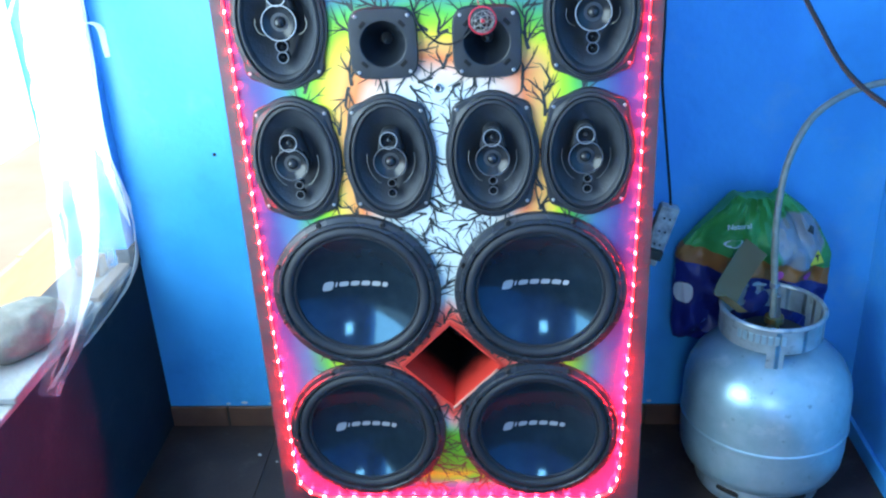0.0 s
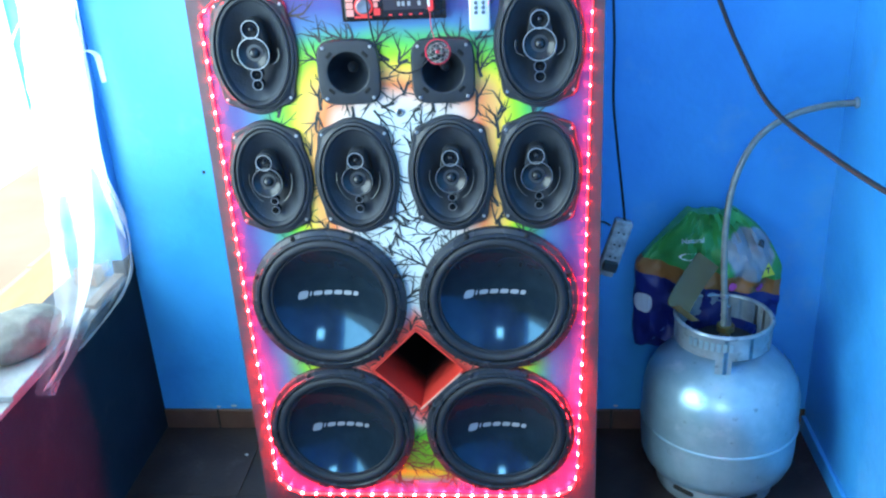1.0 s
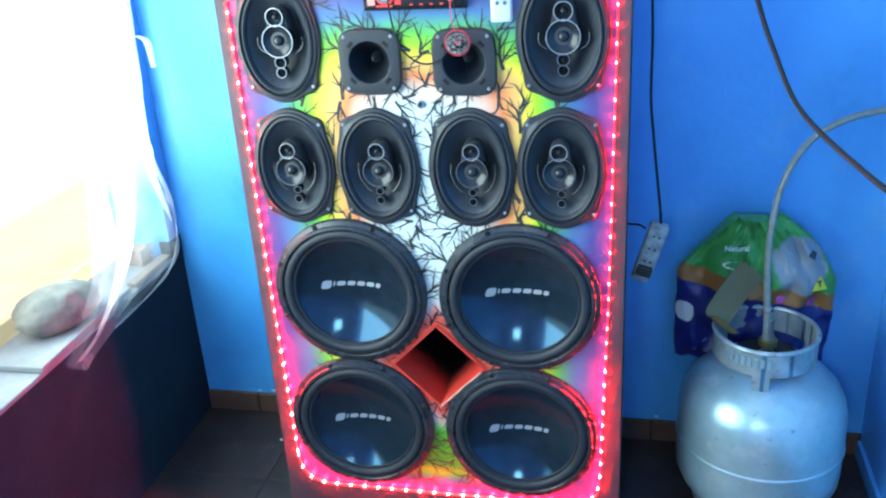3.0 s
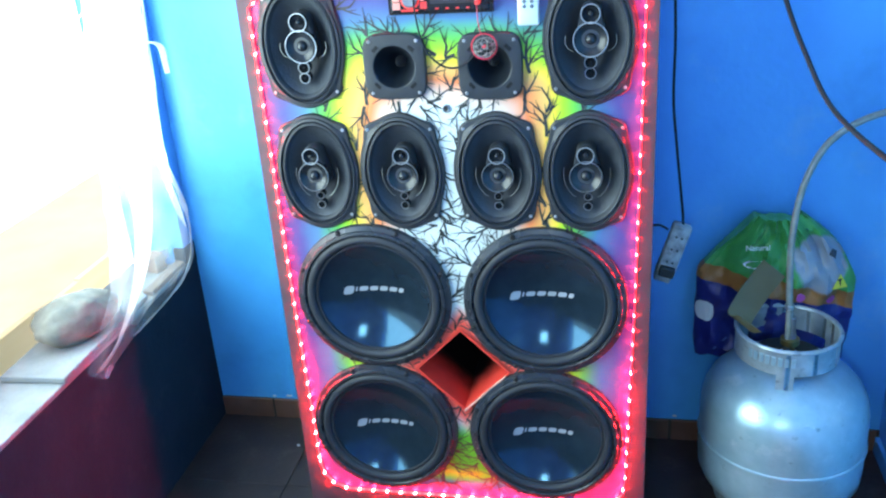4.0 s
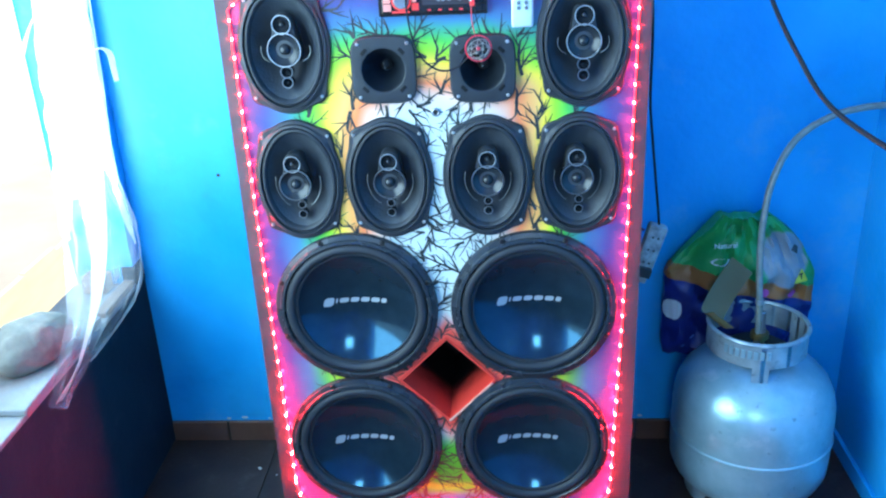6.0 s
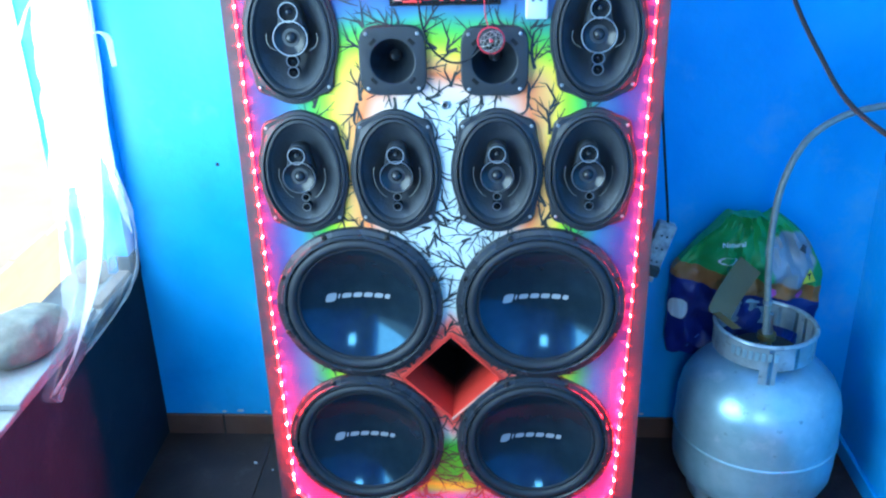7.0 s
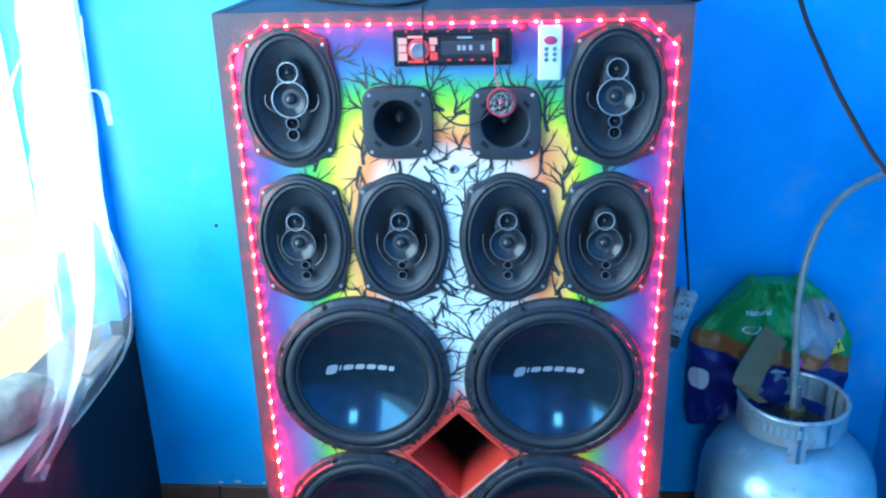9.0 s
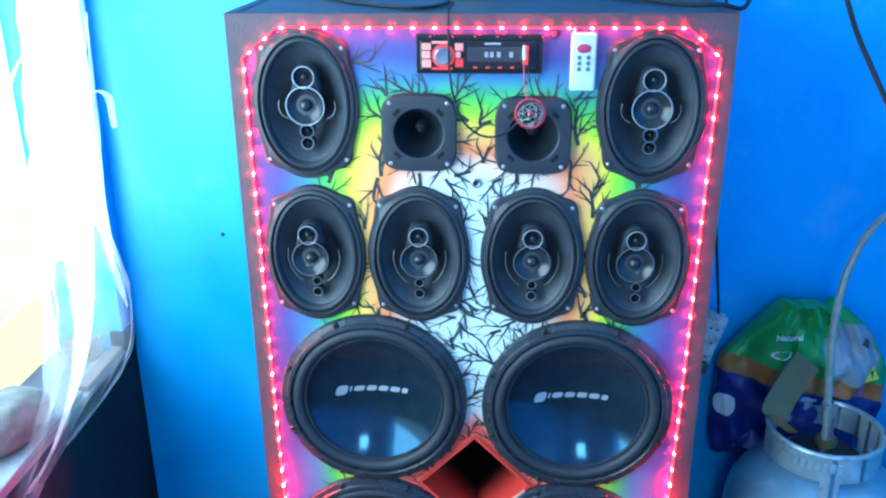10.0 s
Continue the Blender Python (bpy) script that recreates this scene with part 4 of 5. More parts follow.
part("cable", tube(smooth_line([(0.018, 0, 0.058), (0.016, 0.003, 0.085), (0.008, 0.005, 0.15), (-0.004, 0.008, 0.25), (-0.012, 0.01, 0.33), (-0.013, 0.012, 0.45), (-0.018, 0.016, 0.56), (-0.022, 0.04, 0.64), (-0.05, 0.08, 0.645), (-0.10, 0.10, 0.6435)], 8), 0.0028, 8), BLACK_CORD, pstrip, "", True)
part("side_lead", tube(smooth_line([(-0.012, 0.004, 0.045), (-0.028, 0.01, 0.052), (-0.046, 0.02, 0.048), (-0.0515, 0.05, 0.04)], 6), 0.0025, 8), BLACK_CORD, pstrip, "", True)

# ---- gas cylinder ----
CX, CY = 0.691, 0.196
gas = thing("gas_cylinder", "silver painted steel gas cylinder with guard collar, on the floor", "gas cylinder", (CX, CY, 0))
body_profile = [(0.0, 0.036), (0.09, 0.038), (0.14, 0.049), (0.168, 0.070), (0.178, 0.095), (0.180, 0.125), (0.180, 0.1735), (0.1825, 0.1755), (0.1834, 0.180), (0.1825, 0.1845), (0.180, 0.1865), (0.180, 0.235), (0.1785, 0.262), (0.173, 0.290), (0.160, 0.317), (0.140, 0.339), (0.112, 0.357), (0.075, 0.369), (0.03, 0.374)]
part("body", lathe(body_profile, 80, False, True), STEEL_PAINT, gas, "", True)
foot = part("foot_ring", lathe([(0.136, 0.060), (0.139, 0.050), (0.139, 0.006), (0.136, 0.0), (0.132, 0.004), (0.131, 0.05)], 56), COLLAR_PAINT, gas, "", True)
for a in (229, 292, 345, 45, 105, 165):
    slot_bm = oval_rings([(0.027, 0.0065, 0.0, 4.0), (0.027, 0.0065, 0.0022, 4.0)], 24, close_end=True)
    part("foot_slot", slot_bm, STRIP_DARK, foot, "dark opening", False, Matrix.Rotation(radians(a + 90), 4, "Z") @ Matrix.Translation((0, -0.138, 0.034)) @ TO_FRONT)
for a in (260, 20, 140):
    part("foot_hole", oval_rings([(0.0055, 0.004, 0.0, 2.0), (0.0055, 0.004, 0.0020, 2.0)], 16, close_end=True), STRIP_DARK, foot, "dark opening", False, Matrix.Rotation(radians(a + 90), 4, "Z") @ Matrix.Translation((0, -0.138, 0.019)) @ TO_FRONT)


def collar():
    """The guard: a band with windows left between three feet."""
    bm = bmesh.new()
    n = 96
    def foot(a):
        return min(abs((a - c + 180) % 360 - 180) for c in (262, 22, 142))
    for i in range(n):
        a0, a1 = 360 * i / n, 360 * (i + 1) / n
        low = 0.345 if foot((a0 + a1) / 2) < 9 else 0.393
        for r0, r1 in ((0.1085, 0.1055),):
            q = []
            for a, r, h in ((a0, r0, low), (a1, r0, low), (a1, r0, 0.447), (a0, r0, 0.447), (a0, r1, low), (a1, r1, low), (a1, r1, 0.447), (a0, r1, 0.447)):
                q.append(bm.verts.new((r * math.cos(radians(a)), r * math.sin(radians(a)), h)))
            for f in ((0, 1, 2, 3), (5, 4, 7, 6), (4, 5, 1, 0), (4, 0, 3, 7), (1, 5, 6, 2)):
                bm.faces.new([q[k] for k in f])
    bmesh.ops.remove_doubles(bm, verts=bm.verts, dist=1e-5)
    return bm


guard = part("collar", collar(), COLLAR_PAINT, gas, "worn silver guard collar", True)
guard.location.x = -0.006
part("rim", tube([(0.107 * math.cos(2 * math.pi * k / 72), 0.107 * math.sin(2 * math.pi * k / 72), 0.449) for k in range(72)], 0.0055, 8, closed=True), COLLAR_PAINT, guard, "", True)
for k, a in enumerate((219, 226, 233, 240, 247, 254, 261, 268)):
    mark = block(-0.0045, 0.0045, -0.0022, 0.001, -0.010, 0.010, 0.0008, 1)
    part("raised_mark", mark, STEEL_PAINT, guard, "", False, Matrix.Rotation(radians(a + 90), 4, "Z") @ Matrix.Translation((0, -0.1085, 0.425)))
for k, a in enumerate((268, 276, 282, 290)):
    mark = block(-0.006 if k != 2 else -0.002, 0.006 if k != 2 else 0.002, -0.012, 0.012, -0.0005, 0.0009, 0.0004, 1)
    part("stamped_mark", mark, STEEL_PAINT, gas, "", False, Matrix.Rotation(radians(a + 90), 4, "Z") @ Matrix.Translation((0, -0.158, 0.3135)) @ Matrix.Rotation(radians(48), 4, "X"))
# dark dish added in place of the shade and dirt inside the collar
part("valve_shade_dish", lathe([(0.072, 0.368), (0.074, 0.384), (0.066, 0.388), (0.022, 0.387)], 40), STRIP_DARK, gas, "dark dish standing in for shade and dirt round the valve", True)
part("valve", lathe([(0.018, 0.37), (0.018, 0.385), (0.012, 0.39), (0.012, 0.41), (0.02, 0.412), (0.02, 0.425), (0.008, 0.428)], 20, False, True), BRASS, gas, "", True)
part("regulator", lathe([(0.009, 0.425), (0.0125, 0.427), (0.0125, 0.434), (0.0105, 0.440), (0.0095, 0.446), (0.009, 0.475), (0.006, 0.478)], 12, True, True), GREY_RING, gas, "", True)

hose = thing("gas_hose", "translucent gas hose rising from the cylinder into the wall", "hose", (CX, CY, 0.43))
hp = [(0.686, 0.190, 0.400), (0.685, 0.192, 0.455), (0.683, 0.197, 0.50), (0.678, 0.205, 0.58), (0.679, 0.22, 0.67), (0.695, 0.24, 0.765), (0.737, 0.262, 0.845), (0.805, 0.285, 0.888), (0.885, 0.305, 0.905), (0.972, 0.325, 0.906)]
part("tube", tube(smooth_line([Vector(p) - Vector((CX, CY, 0.43)) for p in hp], 10), 0.0074, 10), HOSE, hose, "", True)
part("clamp", lathe([(0.0085, 0.0), (0.0100, 0.001), (0.0100, 0.010), (0.0085, 0.011)], 16), SCREW, hose, "", True, Matrix.Translation((-0.0075, 0.001, 0.066)))
part("wall_collar", lathe([(0.012, 0), (0.013, 0.004), (0.009, 0.008)], 16), COLLAR_PAINT, hose, "", True, Matrix.Translation((RIGHT - CX - 0.001, 0.322 - CY, 0.476)) @ Matrix.Rotation(radians(-90), 4, "Y"))

cable = thing("wall_cable", "black cable slung in the air between the blue walls", "cable", (0.70, 0.385, 1.2))
cp = [(0.53, 0.39, 2.1), (0.53, 0.36, 1.8), (0.54, 0.24, 1.5), (0.564, 0.087, 1.276), (0.587, 0.0, 1.18), (0.61, -0.081, 1.109), (0.642, -0.183, 1.04), (0.699, -0.356, 1.004), (0.76, -0.54, 0.985), (0.822, -0.741, 0.97), (0.90, -0.95, 0.965), (0.9605, -1.2, 0.97)]
part("cable", tube(smooth_line([Vector(p) - Vector((0.70, 0.385, 1.2)) for p in cp], 8), 0.0042, 8), BLACK_CORD, cable, "", True)


# ---- pet food sack behind the cylinder ----
def sack_paint():
    """Printed sack: navy below, an orange band, green above, a pale patch at one shoulder."""
    m = bpy.data.materials.new("printed sack")
    m.use_nodes = True
    nt = m.node_tree
    b = nt.nodes["Principled BSDF"]
    b.inputs["Roughness"].default_value = 0.38
    tc, sep, ramp = nt.nodes.new("ShaderNodeTexCoord"), nt.nodes.new("ShaderNodeSeparateXYZ"), nt.nodes.new("ShaderNodeValToRGB")
    nt.links.new(tc.outputs["Object"], sep.inputs[0])
    add = nt.nodes.new("ShaderNodeMath")
    add.operation = "MULTIPLY_ADD"
    nt.links.new(sep.outputs["X"], add.inputs[0])
    add.inputs[1].default_value = 0.2
    nt.links.new(sep.outputs["Z"], add.inputs[2])
    rng = nt.nodes.new("ShaderNodeMapRange")
    rng.inputs["From Min"].default_value, rng.inputs["From Max"].default_value = 0.0, 0.4
    nt.links.new(add.outputs[0], rng.inputs["Value"])
    nt.links.new(rng.outputs[0], ramp.inputs[0])
    ramp.color_ramp.interpolation = "CONSTANT"
    e = ramp.color_ramp.elements
    e[0].position, e[0].color = 0.0, (0.008, 0.018, 0.16, 1)
    e[1].position, e[1].color = 0.4325, (0.34, 0.13, 0.035, 1)
    k = e.new(0.5325)
    k.color = (0.025, 0.30, 0.075, 1)
    n = nt.nodes.new("ShaderNodeTexNoise")
    n.inputs["Scale"].default_value = 14
    nt.links.new(tc.outputs["Object"], n.inputs["Vector"])
    vor = nt.nodes.new("ShaderNodeVectorMath")
    vor.operation = "DISTANCE"
    nt.links.new(tc.outputs["Object"], vor.inputs[0])
    vor.inputs[1].default_value = (0.090, -0.045, 0.255)
    wob = nt.nodes.new("ShaderNodeMath")
    wob.operation = "MULTIPLY_ADD"
    nt.links.new(n.outputs["Fac"], wob.inputs[0])
    wob.inputs[1].default_value = 0.05
    nt.links.new(vor.outputs["Value"], wob.inputs[2])
    less = nt.nodes.new("ShaderNodeMapRange")
    less.inputs["From Min"].default_value, less.inputs["From Max"].default_value = 0.092, 0.084
    nt.links.new(wob.outputs[0], less.inputs["Value"])
    mix = nt.nodes.new("ShaderNodeMix")
    mix.data_type = "RGBA"
    mix.inputs["B"].default_value = (0.26, 0.31, 0.36, 1)
    nt.links.new(less.outputs[0], mix.inputs["Factor"])
    nt.links.new(ramp.outputs[0], mix.inputs["A"])
    nt.links.new(mix.outputs["Result"], b.inputs["Base Color"])
    g = nt.nodes.new("ShaderNodeTexNoise")
    g.inputs["Scale"].default_value, g.inputs["Detail"].default_value = 22, 4
    nt.links.new(tc.outputs["Object"], g.inputs["Vector"])
    bump = nt.nodes.new("ShaderNodeBump")
    bump.inputs["Strength"].default_value, bump.inputs["Distance"].default_value = 0.6, 0.012
    nt.links.new(g.outputs["Fac"], bump.inputs["Height"])
    nt.links.new(bump.outputs[0], b.inputs["Normal"])
    return m


SACK = sack_paint()
SX, SY, SZ = 0.672, 0.352, 0.295
sack = thing("pet_food_sack", "crumpled green, orange and navy sack wedged behind the cylinder", "sack", (SX, SY, SZ))


def sack_half_width(v, u=0.0):
    """Half width at height share v (0 bottom, 1 top); one shoulder droops."""
    droop = 1 - 0.26 * max(0.0, (v - 0.66) / 0.34) ** 0.8 * (1 - max(0.0, (v - 0.9) / 0.1) * 0.4) if u < 0 else 1.0
    return droop * 0.172 * (1 - (max(0.0, v - 0.60) / 0.40) ** 1.8 * 0.64) * (0.965 + 0.035 * min(1, v * 5))


def sack_front(u, v):
    """How far the front stands out at width share u (-1 to 1) and height share v."""
    p = Vector((u * 2.2, v * 3.0, 0.3))
    fold = 0.020 * noise.noise(p * 1.7) + 0.014 * noise.noise(p * 3.3) + 0.016 * (0.5 - abs(noise.noise(p * 2.6 + Vector((3, 1, 0))))) * (0.4 + v) + 0.006 * abs(noise.noise(p * 6.0))
    return -(0.012 + 0.040 * (1 - abs(u) ** 2.6) * (0.55 + 0.9 * v * (1 - v) * 1.6) + fold)


def sack_mesh():
    bm = bmesh.new()
    nu, nv, h = 36, 36, 0.36
    grid = []
    for j in range(nv + 1):
        v = j / nv
        row = []
        for i in range(nu + 1):
            u = -1 + 2 * i / nu
            row.append(((u * sack_half_width(v, u)) - 0.02 * max(0, v - 0.6) + 0.006 * noise.noise((v * 5, u, 2.0)), v * h + 0.012 * noise.noise((u * 3, v * 2, 5.0)), u, v))
        grid.append(row)
    front = [[bm.verts.new((x, sack_front(u, v), z)) for x, z, u, v in row] for row in grid]
    back = [[bm.verts.new((x, 0.030 * (1 - u * u) * min(1, 6 * v * (1 - v)), z)) for x, z, u, v in row] for row in grid]
    for j in range(nv):
        for i in range(nu):
            bm.faces.new((front[j][i], front[j][i + 1], front[j + 1][i + 1], front[j + 1][i]))
            bm.faces.new((back[j][i], back[j + 1][i], back[j + 1][i + 1], back[j][i + 1]))
    for j in range(nv):
        bm.faces.new((front[j][0], front[j + 1][0], back[j + 1][0], back[j][0]))
        bm.faces.new((front[j][nu], back[j][nu], back[j + 1][nu], front[j + 1][nu]))
    for i in range(nu):
        bm.faces.new((front[0][i], back[0][i], back[0][i + 1], front[0][i + 1]))
        bm.faces.new((front[nv][i], front[nv][i + 1], back[nv][i + 1], back[nv][i]))
    return bm


part("bag", sack_mesh(), SACK, sack, "", True)


def on_sack(pts, lift):
    """A flat print laid on the sack's front; points in metres from the sack's base."""
    bm = bmesh.new()
    vs = []
    for x, z in pts:
        v = min(max(z / 0.36, 0), 1)
        u = min(max(x / max(sack_half_width(v, x), 0.01), -1), 1)
        vs.append(bm.verts.new((x, sack_front(u, v) - lift, z)))
    bm.faces.new(vs)
    bmesh.ops.triangulate(bm, faces=bm.faces[:])
    return bm


PRINT_WHITE = mat("white print", (0.74, 0.78, 0.80), 0.45)
PRINT_YELLOW = mat("yellow print", (0.75, 0.66, 0.06), 0.45)
PRINT_DARK = mat("dark print", (0.03, 0.035, 0.04), 0.5)
PRINT_PINK = mat("pink print", (0.55, 0.08, 0.35), 0.45)
PRINT_BLUE = mat("pale blue print", (0.12, 0.25, 0.62), 0.45)
part("pale_shape", on_sack([(-0.152 + a, 0.125 + b) for a, b in oval(0.020, 0.028, 18, 2.6)], 0.003), PRINT_WHITE, sack, "plain white printed shape")
part("pale_bar", on_sack([(-0.055 + a + 0.2 * b, 0.258 + b) for a, b in oval(0.022, 0.008, 18)], 0.004), PRINT_WHITE, sack)
part("warning_triangle", on_sack([(0.116, 0.200), (0.152, 0.200), (0.134, 0.234)], 0.004), PRINT_YELLOW, sack, "yellow warning triangle")
part("warning_mark", merge(on_sack([(0.132, 0.204), (0.136, 0.204), (0.136, 0.222), (0.132, 0.222)], 0.0055), on_sack([(0.127, 0.219), (0.141, 0.219), (0.141, 0.223), (0.127, 0.223)], 0.0055)), PRINT_DARK, sack)
part("pink_dot", on_sack([(0.053 + a, 0.176 + b) for a, b in oval(0.010, 0.011, 16)], 0.004), PRINT_PINK, sack)
part("pink_dot", on_sack([(0.122 + a, 0.163 + b) for a, b in oval(0.010, 0.011, 16)], 0.004), PRINT_PINK, sack)
part("line_print", on_sack([(-0.13, 0.03), (-0.10, 0.06), (-0.096, 0.056), (-0.124, 0.026)], 0.004), PRINT_BLUE, sack)
part("line_print", on_sack([(0.05, 0.15), (0.10, 0.145), (0.10, 0.142), (0.05, 0.147)], 0.004), PRINT_BLUE, sack)
# flat dark patch paints the shade of a crumple
part("fold_shade", on_sack([(0.112, 0.292), (0.124, 0.282), (0.118, 0.272), (0.104, 0.280)], 0.004), PRINT_DARK, sack)
word = bpy.data.curves.new("word", "FONT")
word.body, word.size, word.extrude = "Natural", 0.017, 0.0004
word.align_x = "CENTER"
word_ob = new("printed_word", word)
word_mesh = bpy.data.meshes.new_from_object(word_ob.evaluated_get(bpy.context.evaluated_depsgraph_get()))
bpy.data.objects.remove(word_ob)
word_mesh.materials.append(PRINT_WHITE)
word_ob = new("printed_word", word_mesh)
word_ob.parent = sack
word_ob.matrix_basis = Matrix.Translation((-0.05, sack_front(-0.3, 0.84) - 0.020, 0.300)) @ Matrix.Rotation(radians(78), 4, "X") @ Matrix.Rotation(radians(3), 4, "Z")

# ---- bent cardboard strip leaning on the collar ----
card = thing("cardboard_strip", "bent brown cardboard strip leaning on the cylinder's collar", "cardboard strip", (0.60, 0.2, 0.5))


def card_mesh():
    bm = bmesh.new()
    line = smooth_line([(0.004, -0.020, -0.034), (-0.014, -0.016, -0.037), (-0.019, -0.008, -0.028), (-0.002, 0.012, -0.002), (0.028, 0.038, 0.034), (0.056, 0.060, 0.062)], 6)
    across = Vector((0.024, 0.0, -0.020))
    loops = []
    for i, p in enumerate(line):
        q = line[min(i + 1, len(line) - 1)] - line[max(i - 1, 0)]
        n = q.cross(across).normalized() * 0.0012
        loops.append([p - across - n, p + across - n, p + across + n, p - across + n])
    return rings(loops, True, True)


part("strip", card_mesh(), CARD, card, "", True)

# ---- on the sill: rock, slab, brick ----
def rock_mesh():
    bm = bmesh.new()
    bmesh.ops.create_icosphere(bm, subdivisions=4, radius=1)
    for v in bm.verts:
        d = 1 + 0.16 * noise.noise(v.co * 1.3) + 0.06 * noise.noise(v.co * 3.1)
        v.co = Vector((v.co.x * 0.068 * d, v.co.y * 0.100 * d, max(v.co.z, -0.80) * 0.049 * d))
    return bm


tagged(part("rock", rock_mesh(), ROCK, None, "", True, Matrix.Translation((-0.857, -0.048, SILL_Z + 0.055)) @ Matrix.Rotation(radians(-14), 4, "Z")), "smooth grey rock lying on the window sill", "rock")
slab = block(-0.032, 0.114, -0.236, 0.14, 0.0, 0.014, 0.003, 2)
tagged(part("stone_slab", slab, SILL, None, "", False, Matrix.Translation((-0.902, 0.0, SILL_Z + 0.001)) @ Matrix.Rotation(radians(2), 4, "Z")), "thin rough grey slab lying under the rock", "slab")
tagged(part("brick", block(-0.022, 0.022, -0.03, 0.03, 0, 0.045, 0.004, 2), BROWN_BRICK, None, "", False, Matrix.Translation((-0.866, 0.305, SILL_Z + 0.001)) @ Matrix.Rotation(radians(84), 4, "Z")), "small brown brick piece standing on the sill", "brick")

tagged(part("wood_batten", block(-0.816, -0.788, 0.16, 0.335, SILL_Z + 0.0005, SILL_Z + 0.014, 0.002, 1), mat("weathered batten", (0.16, 0.11, 0.09), 0.8, second=(0.24, 0.18, 0.15), scale=20, stretch=(1, 0.1, 1)), None), "weathered brown wood batten lying on the sill", "batten")
structure("parapet_stub", block(LEFT - 0.03, LEFT + 0.003, JAMB - 0.003, BACK - 0.001, SILL_Z - 0.012, SILL_Z + 0.045, 0.002), DARK_PAINT, "dark painted stub in the corner above the parapet", "trim")

# ---- sheer curtain gathered at the window's jamb ----
curtain = thing("curtain", "torn sheer white plastic curtain hanging in the window over the sill", "curtain", (LEFT, 0.2, 2.08))


def profile(z, table):
    for (z0, y0), (z1, y1) in zip(table, table[1:]):
        if z0 >= z >= z1:
            return y0 + (y1 - y0) * (z0 - z) / (z0 - z1)
    return table[-1][1]


def curtain_mesh():
    bm = bmesh.new()
    right = [(2.08, 0.30), (1.2, 0.345), (1.05, 0.325), (0.93, 0.305), (0.77, 0.307), (0.70, 0.34), (0.645, 0.366), (0.53, 0.352), (0.505, 0.335), (0.488, 0.25), (0.468, 0.04), (0.45, -0.08), (0.437, -0.105)]
    left = [(2.08, 0.08), (1.2, 0.12), (0.9, 0.06), (0.6, -0.02), (0.5, -0.13), (0.478, -0.172), (0.455, -0.14), (0.437, -0.112)]
    nz, ny = 110, 60
    rows = []
    for j in range(nz + 1):
        z = 2.08 - (2.08 - 0.437) * j / nz
        y1, y0 = profile(z, right) + 0.012 * noise.noise((z * 9, 0, 0)) + 0.012 * abs(math.sin(z * 31 + 2 * math.sin(z * 7))) * min(1, max(0, z - 0.55) * 4), profile(z, left)
        row = []
        for i in range(ny + 1):
            s = i / ny
            y = y0 + (y1 - y0) * s
            fold = 0.022 * math.sin(s * 26 + 2.5 * noise.noise((z * 1.5, s * 3, 1))) + 0.02 * noise.noise((y * 5, z * 3, 7)) + 0.016 * abs(noise.noise((y * 14 + z * 6, z * 9, 3))) + 0.007 * noise.noise((y * 40, z * 26, 4))
            x = 0.016 + fold * (0.35 + 0.5 * min(1, max(0, (z - 0.5) * 2))) * (1 - 0.75 * s)
            row.append(bm.verts.new((max(x, 0.006), y - 0.2, z - 2.08)))
        rows.append(row)
    for a, b in zip(rows, rows[1:]):
        for i in range(ny):
            bm.faces.new((a[i], a[i + 1], b[i + 1], b[i]))
    return bm


sheet = part("sheet", curtain_mesh(), CURTAIN, curtain, "", True)
sheet.data.materials.append(CURTAIN_DENSE)  # denser above the sill so the backlit sheet burns out white
sheet.data.polygons.foreach_set("material_index", [int(p.center.z > -1.30 + 0.05 * math.sin(p.center.y * 40)) for p in sheet.data.polygons])


def ribbon_mesh(line, width):
    bm = bmesh.new()
    rows = []
    for i, p in enumerate(line):
        rows.append([bm.verts.new(p + Vector((0.004 * math.sin(k * 1.6 + i * 0.3), width(i / (len(line) - 1)) * (k / 3 - 0.5), 0))) for k in range(4)])
    for a, b in zip(rows, rows[1:]):
        for k in range(3):
            bm.faces.new((a[k], a[k + 1], b[k + 1], b[k]))
    return bm


fold_line = smooth_line([(0.05, 0.0, -0.9), (0.05, -0.05, -1.2), (0.045, -0.12, -1.45), (0.03, -0.24, -1.57), (0.016, -0.33, -1.615)], 8)
part("hanging_fold", ribbon_mesh(fold_line, lambda t: 0.11 - 0.09 * t), CURTAIN_FOLD, curtain, "", True)
hem_line = smooth_line([(0.03, 0.135, -0.85), (0.03, 0.115, -1.0), (0.028, 0.10, -1.15), (0.026, 0.105, -1.30), (0.024, 0.138, -1.385), (0.022, 0.158, -1.44), (0.02, 0.146, -1.545), (0.018, 0.08, -1.592), (0.017, -0.04, -1.607), (0.016, -0.17, -1.612)], 8)
part("hem", ribbon_mesh(hem_line, lambda t: 0.015 + 0.006 * math.sin(t * 40)), CURTAIN_FOLD, curtain, "", True)
crease_line = smooth_line([(0.035, 0.02, -0.80), (0.035, 0.0, -0.845), (0.035, -0.075, -0.875), (0.034, -0.15, -0.905), (0.033, -0.22, -0.96)], 8)
part("crease", ribbon_mesh(crease_line, lambda t: 0.022), CURTAIN_FOLD, curtain, "", True)
pleat_line = smooth_line([(0.03, 0.06, -1.25), (0.03, 0.08, -1.34), (0.028, 0.115, -1.42), (0.024, 0.135, -1.47)], 8)
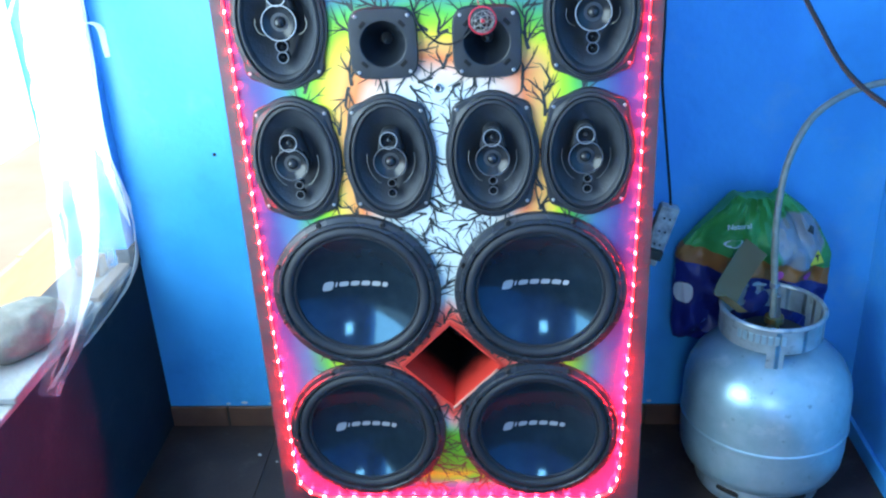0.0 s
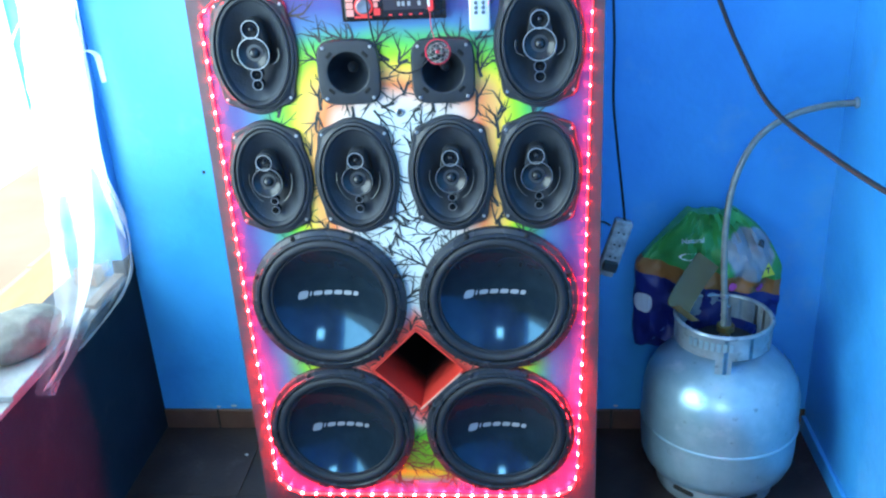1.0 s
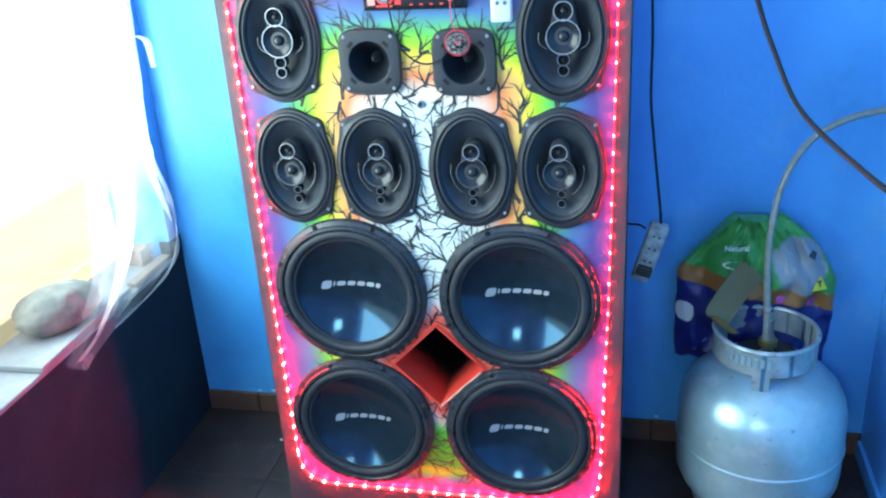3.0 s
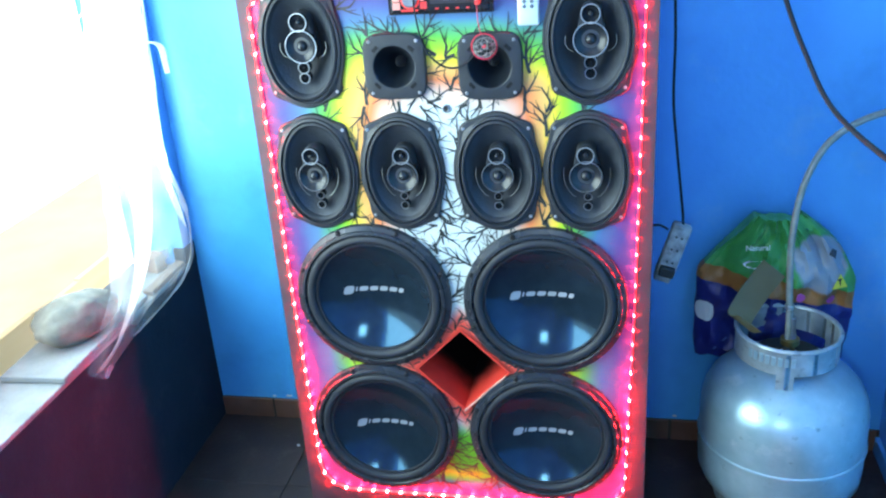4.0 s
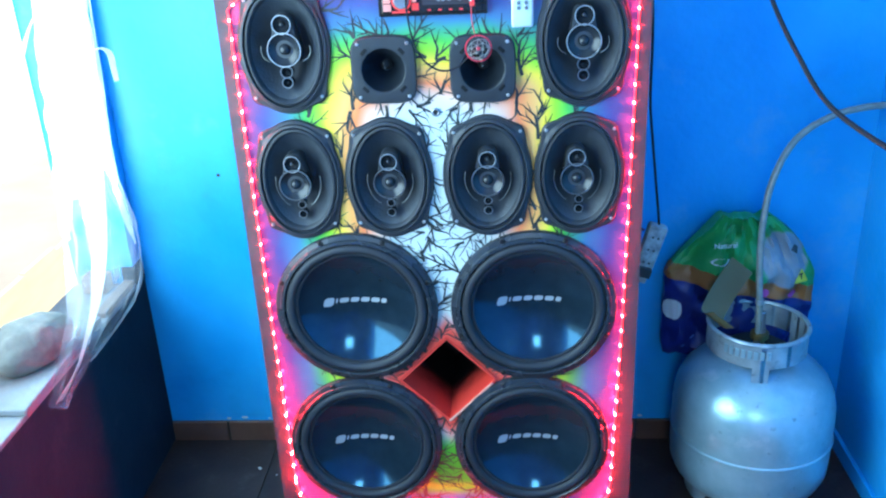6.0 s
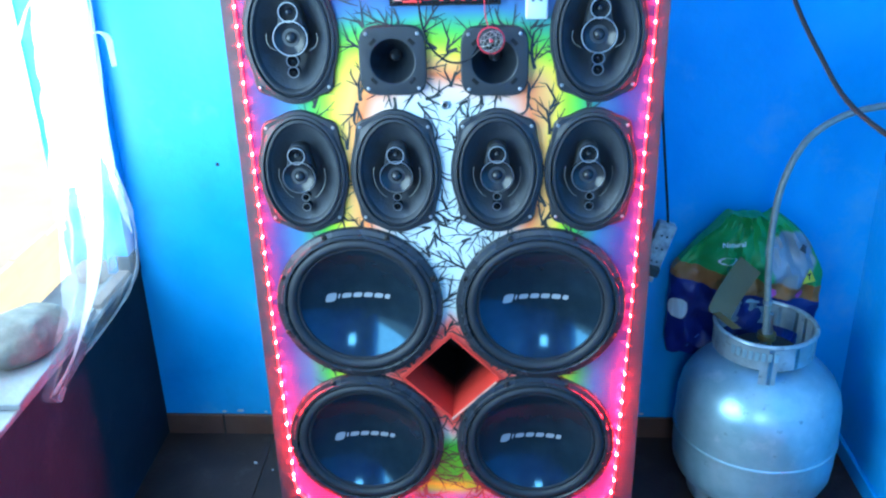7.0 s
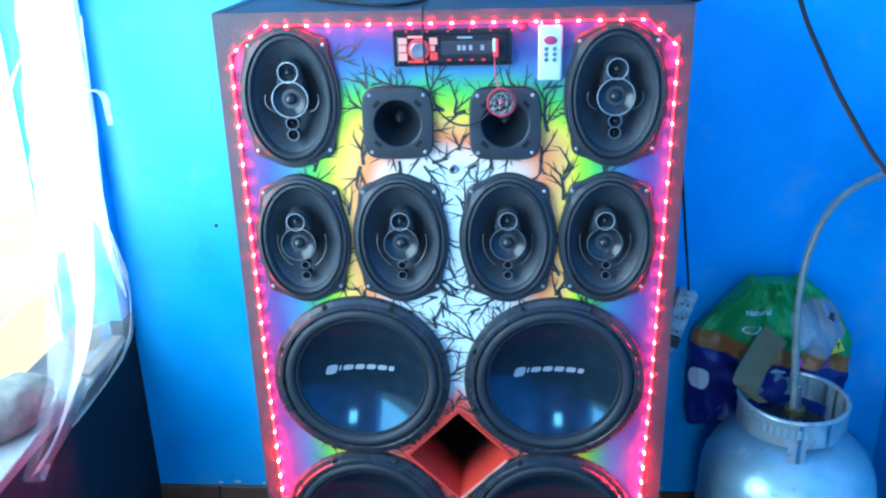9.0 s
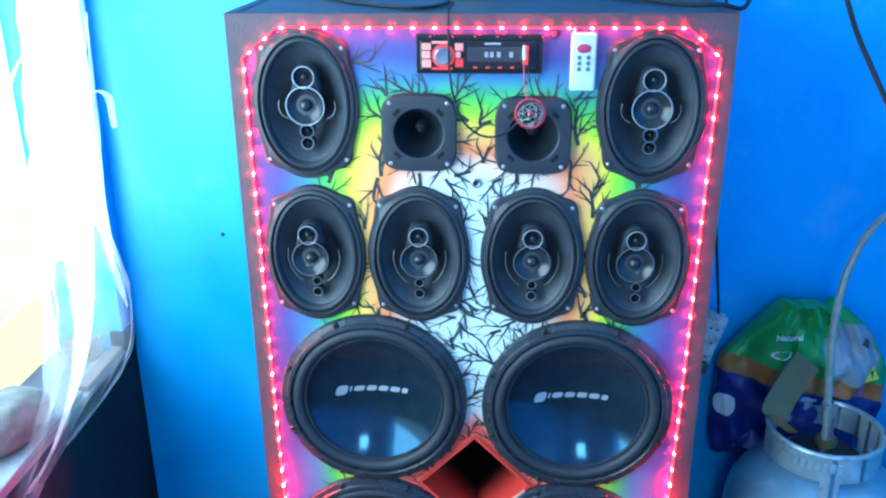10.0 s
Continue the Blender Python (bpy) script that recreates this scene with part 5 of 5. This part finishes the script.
part("pleat", ribbon_mesh(pleat_line, lambda t: 0.03 - 0.02 * t), CURTAIN_FOLD, curtain, "", True)
loop_line = smooth_line([(0.022, 0.095, -1.0), (0.04, 0.118, -0.998), (0.046, 0.146, -1.022), (0.046, 0.156, -1.078)], 6)
part("tie_loop", ribbon_mesh(loop_line, lambda t: 0.026 - 0.008 * t), CURTAIN_DENSE, curtain, "", True)

# ---- window frame rod ----
rod = thing("curtain_rod", "thin metal curtain rod across the window's head", "curtain rod", (LEFT + 0.03, -0.1, 2.085))
part("rod", tube([(0, -0.6, 0), (0, 0.44, 0)], 0.006, 10), SCREW, rod, "", True)

# ---- plaster crumbs on the floor ----
CRUMB = mat("white plaster", (0.62, 0.64, 0.64), 0.9, second=(0.5, 0.5, 0.5), scale=90, grain=0.4)
for k, (x, y, r) in enumerate(((0.862, 0.03, 0.006), (0.835, 0.012, 0.004), (0.80, -0.04, 0.0035), (-0.52, 0.26, 0.0045), (-0.47, 0.235, 0.003))):
    chip = bmesh.new()
    bmesh.ops.create_icosphere(chip, subdivisions=2, radius=r)
    for v in chip.verts:
        v.co *= 1 + 0.5 * noise.noise(v.co * 200 + Vector((k * 7, 0, 0)))
        v.co.z *= 0.6
    low = min(v.co.z for v in chip.verts)
    ob = tagged(part("plaster_crumb", chip, CRUMB, None), "small white plaster crumb lying on the floor", "crumb", "plaster crumbs on the floor")
    ob.matrix_basis = Matrix.Translation((x, y, 0.0005 - low))

# ---- floor tiles ----
tile_bm = block(-0.148, 0.148, -0.148, 0.148, -0.006, 0.0, 0.0008, 1)
tile_me = bpy.data.meshes.new("floor_tile")
tile_bm.to_mesh(tile_me)
tile_bm.free()
tile_me.materials.append(FLOOR_TILE)
n_x, n_y = 6, 11
sx = (RIGHT - LEFT) / n_x
for i in range(n_x):
    for j in range(n_y):
        t = new("floor_tile", tile_me)
        t.parent = floor
        t.matrix_basis = Matrix.Translation((LEFT + sx * (i + 0.5), BACK - 0.15 - 0.3 * j, 0.0)) @ Matrix.Diagonal((sx / 0.2975, 1.008, 1, 1))
